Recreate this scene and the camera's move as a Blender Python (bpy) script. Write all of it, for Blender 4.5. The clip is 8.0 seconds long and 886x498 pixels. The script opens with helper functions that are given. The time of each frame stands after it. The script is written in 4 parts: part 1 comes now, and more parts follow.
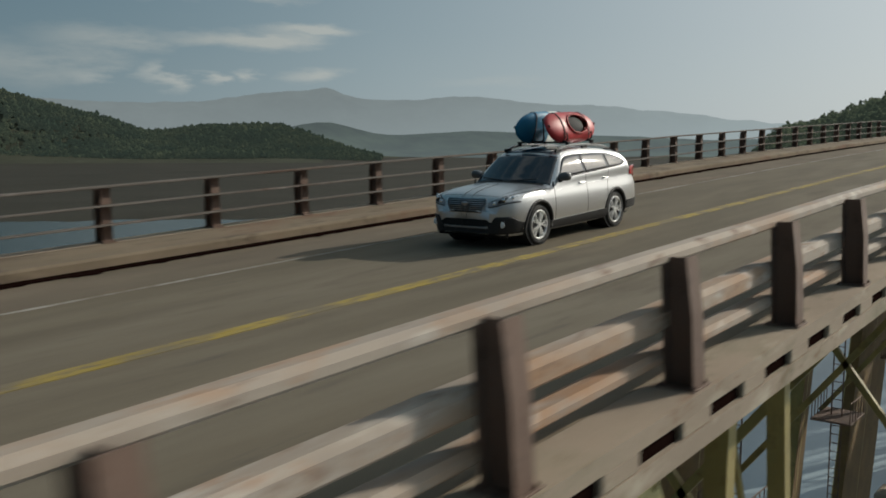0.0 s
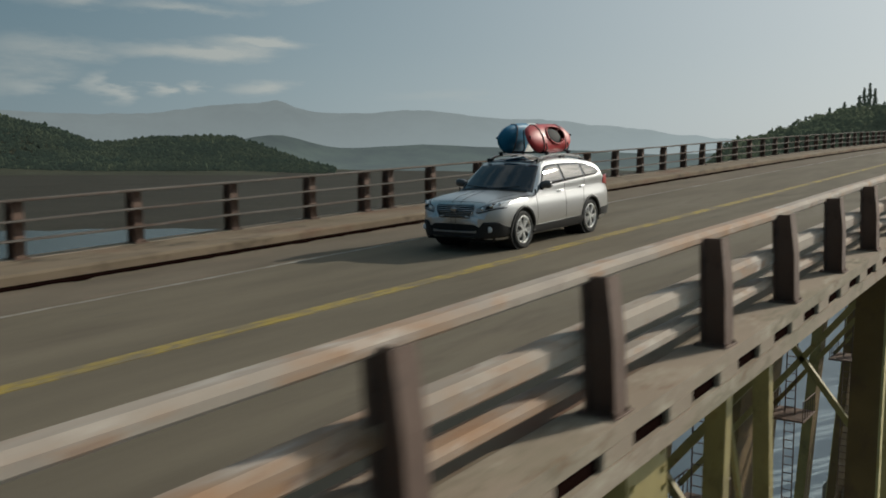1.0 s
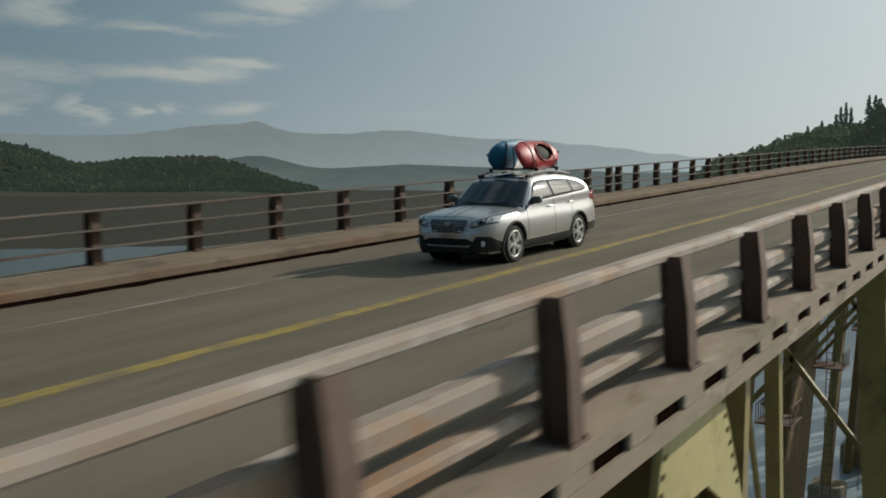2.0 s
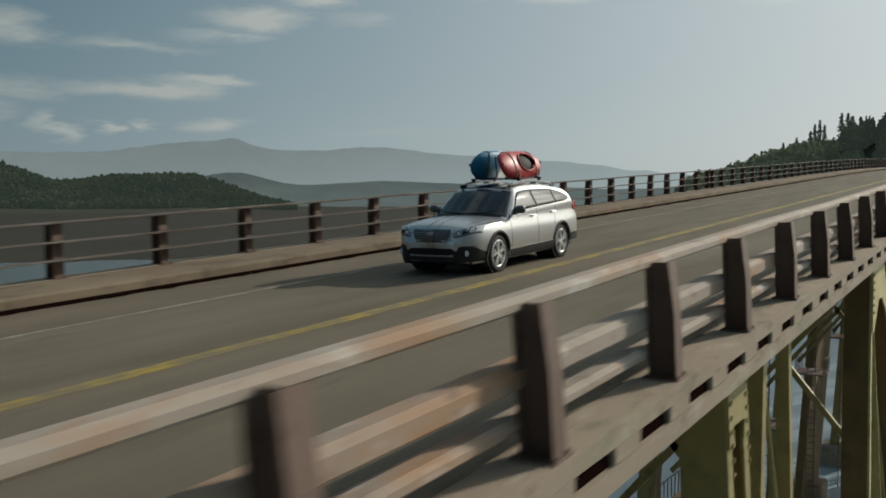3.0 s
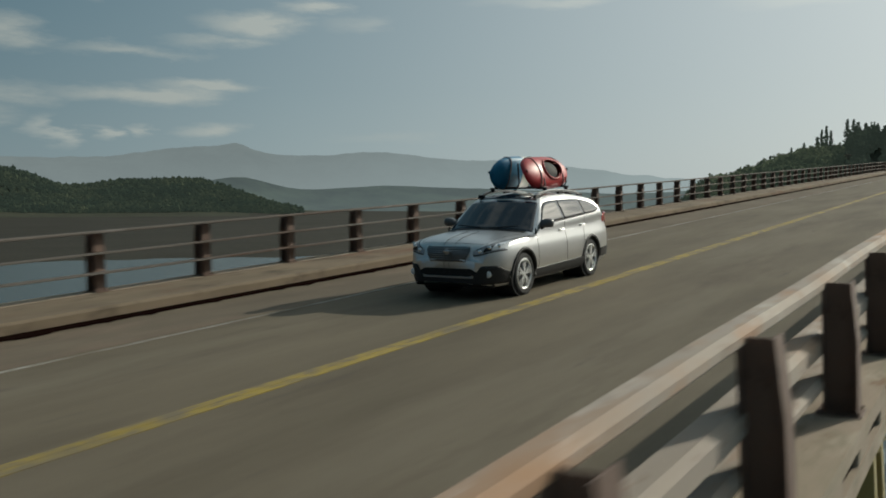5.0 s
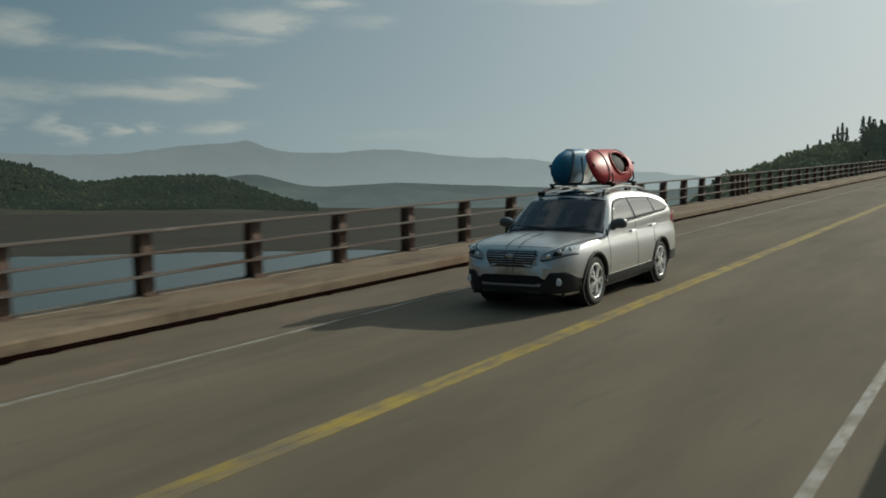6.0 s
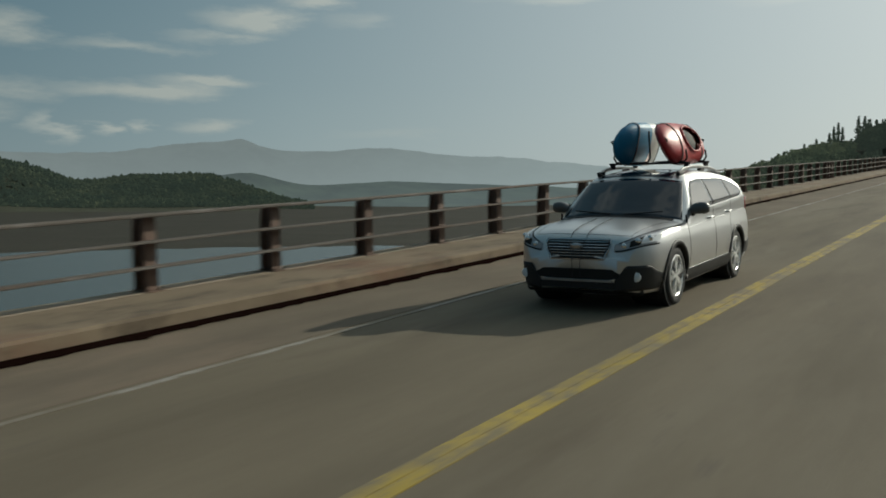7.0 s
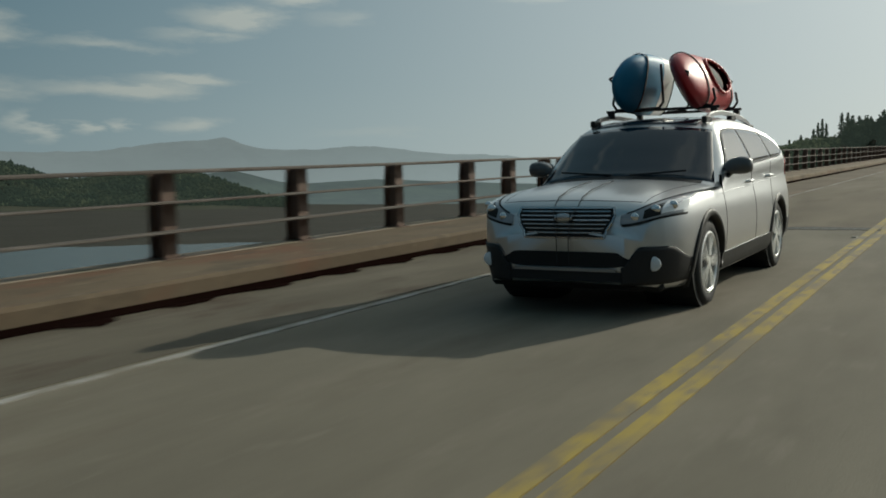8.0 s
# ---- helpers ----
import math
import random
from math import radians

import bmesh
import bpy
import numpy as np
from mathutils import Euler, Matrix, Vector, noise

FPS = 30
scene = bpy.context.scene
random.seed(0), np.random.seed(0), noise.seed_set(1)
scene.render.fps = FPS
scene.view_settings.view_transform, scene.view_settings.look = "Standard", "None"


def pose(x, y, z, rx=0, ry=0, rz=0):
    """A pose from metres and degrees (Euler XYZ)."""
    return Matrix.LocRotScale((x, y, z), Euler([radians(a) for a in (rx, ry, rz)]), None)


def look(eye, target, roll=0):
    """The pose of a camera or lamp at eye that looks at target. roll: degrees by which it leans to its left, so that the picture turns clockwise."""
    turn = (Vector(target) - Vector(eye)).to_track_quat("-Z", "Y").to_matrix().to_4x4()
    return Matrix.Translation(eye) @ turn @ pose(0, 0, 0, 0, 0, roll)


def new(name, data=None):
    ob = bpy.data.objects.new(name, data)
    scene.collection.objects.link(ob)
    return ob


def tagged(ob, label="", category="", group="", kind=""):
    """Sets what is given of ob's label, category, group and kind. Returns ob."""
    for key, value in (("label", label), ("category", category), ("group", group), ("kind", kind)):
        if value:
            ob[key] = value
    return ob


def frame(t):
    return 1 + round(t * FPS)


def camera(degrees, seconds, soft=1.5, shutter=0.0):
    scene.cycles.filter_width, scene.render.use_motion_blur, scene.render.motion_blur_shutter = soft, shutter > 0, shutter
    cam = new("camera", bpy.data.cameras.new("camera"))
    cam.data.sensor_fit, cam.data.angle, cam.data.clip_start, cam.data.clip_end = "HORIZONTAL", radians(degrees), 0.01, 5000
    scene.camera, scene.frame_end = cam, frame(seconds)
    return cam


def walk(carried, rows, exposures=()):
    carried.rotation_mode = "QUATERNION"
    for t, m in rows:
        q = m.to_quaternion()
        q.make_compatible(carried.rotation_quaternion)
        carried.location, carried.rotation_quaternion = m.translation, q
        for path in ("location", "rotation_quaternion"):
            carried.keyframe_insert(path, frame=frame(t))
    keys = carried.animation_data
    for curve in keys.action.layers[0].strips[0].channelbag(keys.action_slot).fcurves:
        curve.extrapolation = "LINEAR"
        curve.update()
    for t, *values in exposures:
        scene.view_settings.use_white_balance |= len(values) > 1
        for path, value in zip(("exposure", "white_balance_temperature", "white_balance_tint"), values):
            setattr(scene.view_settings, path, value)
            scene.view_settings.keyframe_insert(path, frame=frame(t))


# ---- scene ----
# The bridge runs along its own y, climbing at GRADE; its own frame has the deck at z = 0.
GRADE = 2.75
BRIDGE = pose(0, 0, 0, GRADE)
WATER = -27.0
cam = camera(51.72, 8.0, soft=1.8, shutter=0.22)
# seconds, metres that the car has rolled down the bridge
ROLLED = [(0.0, 0.0), (0.5, 7.2), (1.0, 14.7), (1.5, 22.25), (2.0, 30.2), (3.5, 54.26), (4.0, 62.1), (4.5, 69.75),
          (6.0, 95.05), (6.5, 103.18), (7.0, 111.57), (7.5, 120.45), (8.0, 129.5)]
# seconds; the eye from the car's front axle: across, back, up; yaw, pitch, roll
RIDE = [
    (0.0, 9.354, -13.312, 2.306, 38.59, -8.46, -1.63),
    (0.5, 9.310, -13.866, 2.311, 36.54, -8.20, -1.47),
    (1.0, 9.316, -14.443, 2.276, 35.37, -7.70, -1.29),
    (1.5, 9.267, -14.716, 2.242, 34.68, -7.04, -1.15),
    (2.0, 9.309, -14.932, 2.234, 33.98, -6.50, -1.53),
    (3.5, 8.968, -14.815, 2.042, 31.69, -5.08, -1.51),
    (4.0, 8.766, -14.489, 2.063, 31.65, -5.02, -1.32),
    (4.5, 8.390, -13.816, 2.144, 31.91, -5.12, -1.50),
    (6.0, 6.126, -12.210, 2.105, 32.75, -5.36, -1.65),
    (6.5, 5.262, -11.668, 2.018, 32.47, -5.45, -1.51),
    (7.0, 4.357, -10.804, 1.799, 32.21, -5.44, -1.52),
    (7.5, 3.499, -9.345, 1.516, 32.03, -5.54, -1.51),
    (8.0, 2.888, -7.582, 1.266, 31.11, -5.60, -1.75),
]


def eased(table, t):
    """A smooth (Hermite) reading of rows of (time, value) at t."""
    k = 0
    while k < len(table) - 2 and table[k + 1][0] <= t:
        k += 1
    (t0, a), (t1, b) = table[k], table[k + 1]

    def slope(i):
        i0, i1 = max(i - 1, 0), min(i + 1, len(table) - 1)
        return (table[i1][1] - table[i0][1]) / (table[i1][0] - table[i0][0])
    h, u = t1 - t0, (t - t0) / (t1 - t0)
    return (a * (2 * u**3 - 3 * u**2 + 1) + b * (3 * u**2 - 2 * u**3)
            + h * slope(k) * (u**3 - 2 * u**2 + u) + h * slope(k + 1) * (u**3 - u**2))


def ride_at(t):
    return [eased([(r[0], r[k]) for r in RIDE], t) for k in range(1, 7)]


TICKS = [i / 10 for i in range(81)]
def seat(t):
    """The camera's pose at t."""
    x, y, z, yaw, pitch, roll = ride_at(t)
    turn = pose(0, 0, 0, 0, 0, yaw) @ pose(0, 0, 0, 90 + pitch) @ pose(0, 0, 0, 0, 0, roll)
    return BRIDGE @ Matrix.Translation((x, y - eased(ROLLED, t), z)) @ turn


walk(cam, [(t, seat(t)) for t in TICKS], [(0.0, -0.5, 6500, 7.0), (8.0, -0.58, 6500, 1.0)])

# ---- sky, sun, exposure ----
SUN_WAY = BRIDGE.to_3x3() @ Vector((0.34, 0.85, 0.40)).normalized()   # towards the sun
sun = new("sun", bpy.data.lights.new("sun", "SUN"))
sun.data.energy, sun.data.angle, sun.data.color = 4.7, radians(0.6), (1.0, 0.93, 0.82)
sun.matrix_world = look((0, 0, 60), Vector((0, 0, 60)) - SUN_WAY)


class Nodes:
    """A small hand for node trees."""

    def __init__(self, tree):
        self.tree = tree
        tree.nodes.clear()

    def add(self, kind, **sockets):
        n = self.tree.nodes.new(kind)
        for key, v in sockets.items():
            s = n.inputs[int(key[1:])] if key[0] == "i" and key[1:].isdigit() else n.inputs[key.replace("_", " ")]
            if isinstance(v, bpy.types.NodeSocket):
                self.tree.links.new(v, s)
            else:
                s.default_value = v
        return n

    def maths(self, op, a, b=0.0, clamp=False):
        n = self.add("ShaderNodeMath", i0=a, i1=b)
        n.operation, n.use_clamp = op, clamp
        return n.outputs[0]

    def ramp(self, fac, stops):
        n = self.add("ShaderNodeValToRGB", Fac=fac)
        while len(n.color_ramp.elements) < len(stops):
            n.color_ramp.elements.new(0.5)
        for e, (at, c) in zip(n.color_ramp.elements, stops):
            e.position, e.color = at, (*c, 1) if len(c) == 3 else c
        return n.outputs[0]

    def noise(self, where, scale, detail=4, rough=0.55):
        return self.add("ShaderNodeTexNoise", Vector=where, Scale=scale, Detail=detail, Roughness=rough).outputs[0]

    def mix(self, fac, a, b):
        n = self.tree.nodes.new("ShaderNodeMix")
        n.data_type = "RGBA"
        for s, v in ((n.inputs[0], fac), (n.inputs[6], a), (n.inputs[7], b)):
            if isinstance(v, bpy.types.NodeSocket):
                self.tree.links.new(v, s)
            else:
                s.default_value = v if not isinstance(v, tuple) or len(v) == 4 else (*v, 1)
        return n.outputs[2]


world = bpy.data.worlds.new("sky")
world.use_nodes = True
scene.world = world
n = Nodes(world.node_tree)
sky = n.add("ShaderNodeTexSky")
sky.sky_type, sky.sun_disc = "NISHITA", False
sky.sun_elevation = math.asin(SUN_WAY.z)
sky.sun_rotation = math.atan2(SUN_WAY.x, SUN_WAY.y)
sky.air_density, sky.dust_density, sky.ozone_density, sky.altitude = 1.0, 2.2, 1.0, 200
way = n.add("ShaderNodeTexCoord").outputs["Generated"]
xyz = n.add("ShaderNodeSeparateXYZ", Vector=way)
up = n.maths("MAXIMUM", xyz.outputs[2], 0.0)
# bearing to the left of +y and height over the horizon, in degrees, ruffled by noise
ruffle = n.noise(n.add("ShaderNodeVectorMath", i0=way, i1=(11.0, 11.0, 46.0)).outputs[0], 1.0, 7, 0.62)
ruffle.node.inputs["Vector"].links[0].from_node.operation = "MULTIPLY"
swirl = n.add("ShaderNodeSeparateXYZ", Vector=ruffle.node.outputs["Color"])
bearing = n.maths("MULTIPLY", n.maths("ARCTAN2", n.maths("MULTIPLY", xyz.outputs[0], -1.0), xyz.outputs[1]), 180 / math.pi)
bearing = n.maths("ADD", bearing, n.maths("MULTIPLY", n.maths("SUBTRACT", swirl.outputs[0], 0.5), 7.0))
rise = n.maths("MULTIPLY", n.maths("ARCSINE", xyz.outputs[2]), 180 / math.pi)
rise = n.maths("ADD", rise, n.maths("MULTIPLY", n.maths("SUBTRACT", swirl.outputs[1], 0.5), 1.7))


def cloud_bank(rows):
    """Soft clouds, each (bearing, height, half-length, half-depth, weight)."""
    total = None
    for az, el, long, deep, weight in rows:
        a = n.maths("POWER", n.maths("ABSOLUTE", n.maths("DIVIDE", n.maths("SUBTRACT", bearing, az), long)), 2.0)
        b = n.maths("POWER", n.maths("ABSOLUTE", n.maths("DIVIDE", n.maths("SUBTRACT", rise, el), deep)), 2.0)
        one = n.maths("MULTIPLY", n.maths("POWER", 2.718, n.maths("MULTIPLY", n.maths("ADD", a, b), -1.0)), weight)
        total = one if total is None else n.maths("MAXIMUM", total, one)
    return total


streaks = cloud_bank([(50.6, 6.5, 4.6, 0.55, 0.95), (46.8, 7.05, 2.6, 0.36, 1.0), (58.5, 6.3, 4.0, 0.7, 0.6), (44.0, 10.75, 2.6, 0.6, 1.0), (40.2, 11.8, 2.2, 0.4, 0.9),
                      (50.5, 8.95, 4.0, 0.35, 0.75), (46.0, 9.7, 2.4, 0.4, 0.7), (57.8, 9.6, 2.6, 1.0, 0.75), (37.4, 10.8, 2.6, 0.5, 0.4), (25.0, 12.2, 5.0, 0.4, 0.6),
                      (10.5, 11.7, 4.0, 0.6, 0.7), (62.0, 4.8, 5.0, 1.3, 0.6), (54.0, 12.5, 3.0, 0.7, 0.6)])
heaps = cloud_bank([(55.2, 4.25, 0.95, 0.75, 1.0), (52.4, 4.15, 0.7, 0.36, 1.0), (50.5, 4.22, 0.75, 0.40, 1.0), (46.6, 4.15, 1.7, 0.42, 0.85), (59.0, 3.9, 1.6, 0.5, 0.6), (35.0, 4.1, 5.0, 0.4, 0.3)])
grainy = n.ramp(ruffle, [(0.30, (0.35, 0.35, 0.35)), (0.62, (1, 1, 1))])
streaks, heaps = n.maths("MULTIPLY", streaks, grainy), n.maths("MULTIPLY", heaps, grainy)
# loose cloud over the rest of the sky
layer = n.add("ShaderNodeMapping", Vector=way)
layer.inputs["Scale"].default_value = (3.6, 3.6, 6.0)
puff = n.noise(layer.outputs[0], 1.3, 9, 0.56)
cover = n.maths("MULTIPLY", n.ramp(puff, [(0.50, (0, 0, 0)), (0.62, (1, 1, 1))]), n.ramp(up, [(0.22, (0, 0, 0)), (0.36, (1, 1, 1))]))
veil = n.ramp(up, [(0.0, (1, 1, 1)), (0.12, (0.55, 0.55, 0.55)), (0.34, (0.0, 0.0, 0.0))])
air = n.mix(veil, (0.50, 1.72, 2.5), (3.9, 4.95, 5.5))
# the bright air round the sun
glow = n.add("ShaderNodeVectorMath", i0=way, i1=tuple(SUN_WAY))
glow.operation = "DOT_PRODUCT"
away = n.ramp(n.maths("MULTIPLY_ADD", glow.outputs["Value"], 0.5), [(0.10, (1, 1, 1)), (0.72, (0, 0, 0))])
away.node.inputs[0].links[0].from_node.inputs[2].default_value = 0.5
air = n.mix(n.maths("MULTIPLY", away, 0.85), air, (0.42, 0.88, 1.38))
aureole = n.maths("POWER", n.maths("MAXIMUM", glow.outputs["Value"], 0.0), 2.4)
air = n.mix(n.maths("MULTIPLY", aureole, 1.0), air, (10.9, 11.3, 11.6))
glare = n.maths("POWER", n.maths("MAXIMUM", glow.outputs["Value"], 0.0), 38.0)
air = n.mix(glare, air, (62.0, 58.0, 52.0))
grey = n.mix(0.12, air, sky.outputs[0])
cloud = n.mix(aureole, (5.6, 6.1, 6.2), (12.5, 12.8, 12.6))
lit = n.mix(n.maths("MULTIPLY", cover, 0.68), grey, cloud)
lit = n.mix(n.maths("MULTIPLY", n.ramp(streaks, [(0.08, (0, 0, 0)), (0.75, (1, 1, 1))]), 0.78), lit, n.mix(aureole, (5.6, 5.8, 5.5), (11.4, 11.7, 11.4)))
lit = n.mix(n.maths("MULTIPLY", n.ramp(heaps, [(0.08, (0, 0, 0)), (0.75, (1, 1, 1))]), 0.62), lit, (6.6, 6.7, 6.3))
n.tree.links.new(n.add("ShaderNodeBackground", Color=lit, Strength=0.10).outputs[0], n.add("ShaderNodeOutputWorld").inputs[0])

# ---- materials ----
def material(name, base, rough=0.7, metal=0.0, spots=None, bump=0.0, bump_scale=30.0, scale=1.0, coat=0.0, stretch=(1, 1, 1), grain=0.18, random_tint=0.0, gloss=0.5):
    """A procedural surface: the base colour broken up at two scales, with fine relief. spots: (colour, scale, amount) of stains with a shape of their own."""
    m = bpy.data.materials.new(name)
    m.use_nodes = True
    k = Nodes(m.node_tree)
    where = k.add("ShaderNodeMapping", Vector=k.add("ShaderNodeTexCoord").outputs["Object"])
    where.inputs["Scale"].default_value = stretch
    where = where.outputs[0]
    broad, fine = k.noise(where, 0.9 * scale, 5), k.noise(where, 22 * scale, 4, 0.7)
    dark, light = tuple(c * (1 - grain) for c in base), tuple(min(1, c * (1 + grain)) for c in base)
    colour = k.mix(k.ramp(broad, [(0.32, (0, 0, 0)), (0.68, (1, 1, 1))]), dark, light)
    colour = k.mix(k.maths("MULTIPLY", fine, 0.35), colour, tuple(c * 0.7 for c in base))
    if random_tint:
        info = k.add("ShaderNodeObjectInfo").outputs["Random"]
        colour = k.mix(k.maths("MULTIPLY", info, random_tint), colour, tuple(c * 0.45 for c in base))
    for tint, size, amount in spots or ():
        blot = k.ramp(k.noise(where, size, 6, 0.65), [(0.62 - 0.3 * amount, (0, 0, 0)), (0.78 - 0.3 * amount, (1, 1, 1))])
        colour = k.mix(blot, colour, tint)
    p = k.add("ShaderNodeBsdfPrincipled", Base_Color=colour, Metallic=metal, Roughness=rough)
    p.inputs["Specular IOR Level"].default_value = gloss
    if coat:
        p.inputs["Coat Weight"].default_value, p.inputs["Coat Roughness"].default_value = coat, 0.04
    if bump:
        b = k.add("ShaderNodeBump", Strength=bump, Distance=0.01, Height=k.noise(where, bump_scale * scale, 5, 0.7))
        m.node_tree.links.new(b.outputs[0], p.inputs["Normal"])
    m.node_tree.links.new(p.outputs[0], k.add("ShaderNodeOutputMaterial").inputs[0])
    return m


ASPHALT = material("asphalt", (0.164, 0.138, 0.102), 0.85, spots=[((0.192, 0.165, 0.126), 0.35, 0.35), ((0.125, 0.103, 0.077), 0.8, 0.25), ((0.11, 0.095, 0.08), 2.6, 0.03)], bump=0.35, bump_scale=60, stretch=(1, 0.18, 1), gloss=0.08)
KERB_DARK = material("stained_kerb_concrete", (0.145, 0.110, 0.075), 0.95, spots=[((0.16, 0.085, 0.055), 0.7, 0.34), ((0.10, 0.08, 0.058), 1.9, 0.36), ((0.20, 0.16, 0.11), 3.5, 0.14)], gloss=0.15, bump=0.6, bump_scale=12, stretch=(1, 0.55, 1))
PALE_ROAD = material("pale_asphalt", (0.186, 0.166, 0.130), 0.85, spots=[((0.215, 0.19, 0.15), 0.5, 0.35), ((0.15, 0.13, 0.10), 1.1, 0.25), ((0.21, 0.185, 0.15), 4.0, 0.12)], bump=0.35, bump_scale=60, stretch=(1, 0.3, 1), gloss=0.08)
KERB = material("kerb_concrete", (0.218, 0.170, 0.120), 0.95, spots=[((0.18, 0.10, 0.068), 0.5, 0.3), ((0.115, 0.09, 0.066), 1.7, 0.34), ((0.21, 0.168, 0.12), 3.5, 0.14)], gloss=0.15, bump=0.6, bump_scale=12, stretch=(1, 0.55, 1))
FASCIA = material("weathered_concrete", (0.35, 0.278, 0.212), 0.92, spots=[((0.24, 0.21, 0.15), 0.9, 0.42), ((0.42, 0.36, 0.28), 3.2, 0.22), ((0.17, 0.15, 0.10), 2.2, 0.20), ((0.20, 0.115, 0.07), 3.6, 0.12)], gloss=0.2, bump=0.5, bump_scale=20, stretch=(1, 0.4, 1))
RUST = material("rusted_steel", (0.165, 0.10, 0.072), 0.75, spots=[((0.05, 0.033, 0.028), 3.0, 0.3), ((0.15, 0.075, 0.045), 6.0, 0.15)], bump=0.4, bump_scale=40, random_tint=0.4)
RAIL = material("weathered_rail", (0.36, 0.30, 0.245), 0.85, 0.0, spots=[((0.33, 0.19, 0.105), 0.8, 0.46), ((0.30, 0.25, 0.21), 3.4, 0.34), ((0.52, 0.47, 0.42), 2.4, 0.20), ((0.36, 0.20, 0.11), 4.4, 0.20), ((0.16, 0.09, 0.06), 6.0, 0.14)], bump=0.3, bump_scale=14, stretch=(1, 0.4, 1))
# RAIL darkened for the far side: shade on its visible faces painted in
RAIL_FAR = material("shaded_rail", (0.13, 0.112, 0.098), 0.9, 0.0, spots=[((0.09, 0.055, 0.04), 1.1, 0.35), ((0.22, 0.195, 0.18), 3.0, 0.2)], bump=0.15, stretch=(1, 0.35, 1), gloss=0.2)
YELLOW = material("yellow_paint", (0.36, 0.265, 0.06), 0.8, spots=[((0.19, 0.155, 0.095), 2.2, 0.58), ((0.18, 0.15, 0.105), 9.0, 0.46)], stretch=(1, 0.5, 1), gloss=0.25)
WHITE = material("white_paint", (0.38, 0.36, 0.33), 0.8, spots=[((0.19, 0.165, 0.125), 4.0, 0.55), ((0.19, 0.165, 0.125), 14.0, 0.35)], stretch=(1, 0.5, 1))
WHITE_WORN = material("worn_white_paint", (0.34, 0.32, 0.29), 0.8, spots=[((0.175, 0.15, 0.115), 1.2, 0.6), ((0.175, 0.15, 0.115), 9.0, 0.48)], stretch=(1, 0.4, 1), gloss=0.2)
# near-black: painted shade for kerb gap and slots, with dirt at the kerb
GAP = material("shade_and_dirt_black", (0.012, 0.006, 0.005), 0.95, bump=0.5, gloss=0.0)
OLIVE = material("olive_steel", (0.31, 0.245, 0.085), 0.6, spots=[((0.17, 0.13, 0.05), 1.2, 0.3), ((0.18, 0.09, 0.03), 4.0, 0.08)], bump=0.1)
# OLIVE lightened: sunlight on the towers' outer faces painted into the colour
OLIVE_SUNLIT = material("sunlit_olive_steel", (0.50, 0.425, 0.19), 0.6, spots=[((0.36, 0.28, 0.09), 2.0, 0.3), ((0.22, 0.11, 0.04), 5.0, 0.06)], bump=0.1)
# rusty brown, darkened to paint in the shade on webs and flared flanges
SHADED_PLATE = material("shaded_rusty_plate", (0.17, 0.105, 0.035), 0.7, spots=[((0.12, 0.07, 0.03), 1.5, 0.3)], bump=0.1)
GRATE = material("joint_steel", (0.05, 0.048, 0.045), 0.6, 0.5, bump=0.3)
MUD = material("dry_lakebed", (0.043, 0.040, 0.032), 0.95, gloss=0.1, spots=[((0.028, 0.034, 0.02), 0.6, 0.3), ((0.07, 0.06, 0.048), 0.3, 0.25)], scale=0.02)
FOREST = material("forest_floor", (0.055, 0.058, 0.040), 0.95, spots=[((0.12, 0.11, 0.08), 0.5, 0.2)], scale=0.02, gloss=0.1)

m = WATER_MAT = bpy.data.materials.new("lake_water")
m.use_nodes = True
k = Nodes(m.node_tree)
where = k.add("ShaderNodeTexCoord").outputs["Object"]
# sky reflection round the bridge, painted in as a paler base colour
east = k.maths("ADD", k.maths("MULTIPLY", k.maths("ADD", k.add("ShaderNodeSeparateXYZ", Vector=where).outputs[0], 45.0), 0.02), k.maths("MULTIPLY", k.noise(where, 0.02, 5, 0.6), 0.9))
sky_pale = k.ramp(east, [(0.25, (0, 0, 0)), (1.0, (1, 1, 1))])
p = k.add("ShaderNodeBsdfPrincipled", Base_Color=k.mix(sky_pale, (0.038, 0.045, 0.04), (0.27, 0.33, 0.36)), Roughness=0.22)
p.inputs["IOR"].default_value = 1.33
p.inputs["Specular IOR Level"].default_value = 0.24
b = k.add("ShaderNodeBump", Strength=0.15, Distance=0.2, Height=k.noise(where, 0.5, 5, 0.6))
m.node_tree.links.new(b.outputs[0], p.inputs["Normal"])
m.node_tree.links.new(p.outputs[0], k.add("ShaderNodeOutputMaterial").inputs[0])


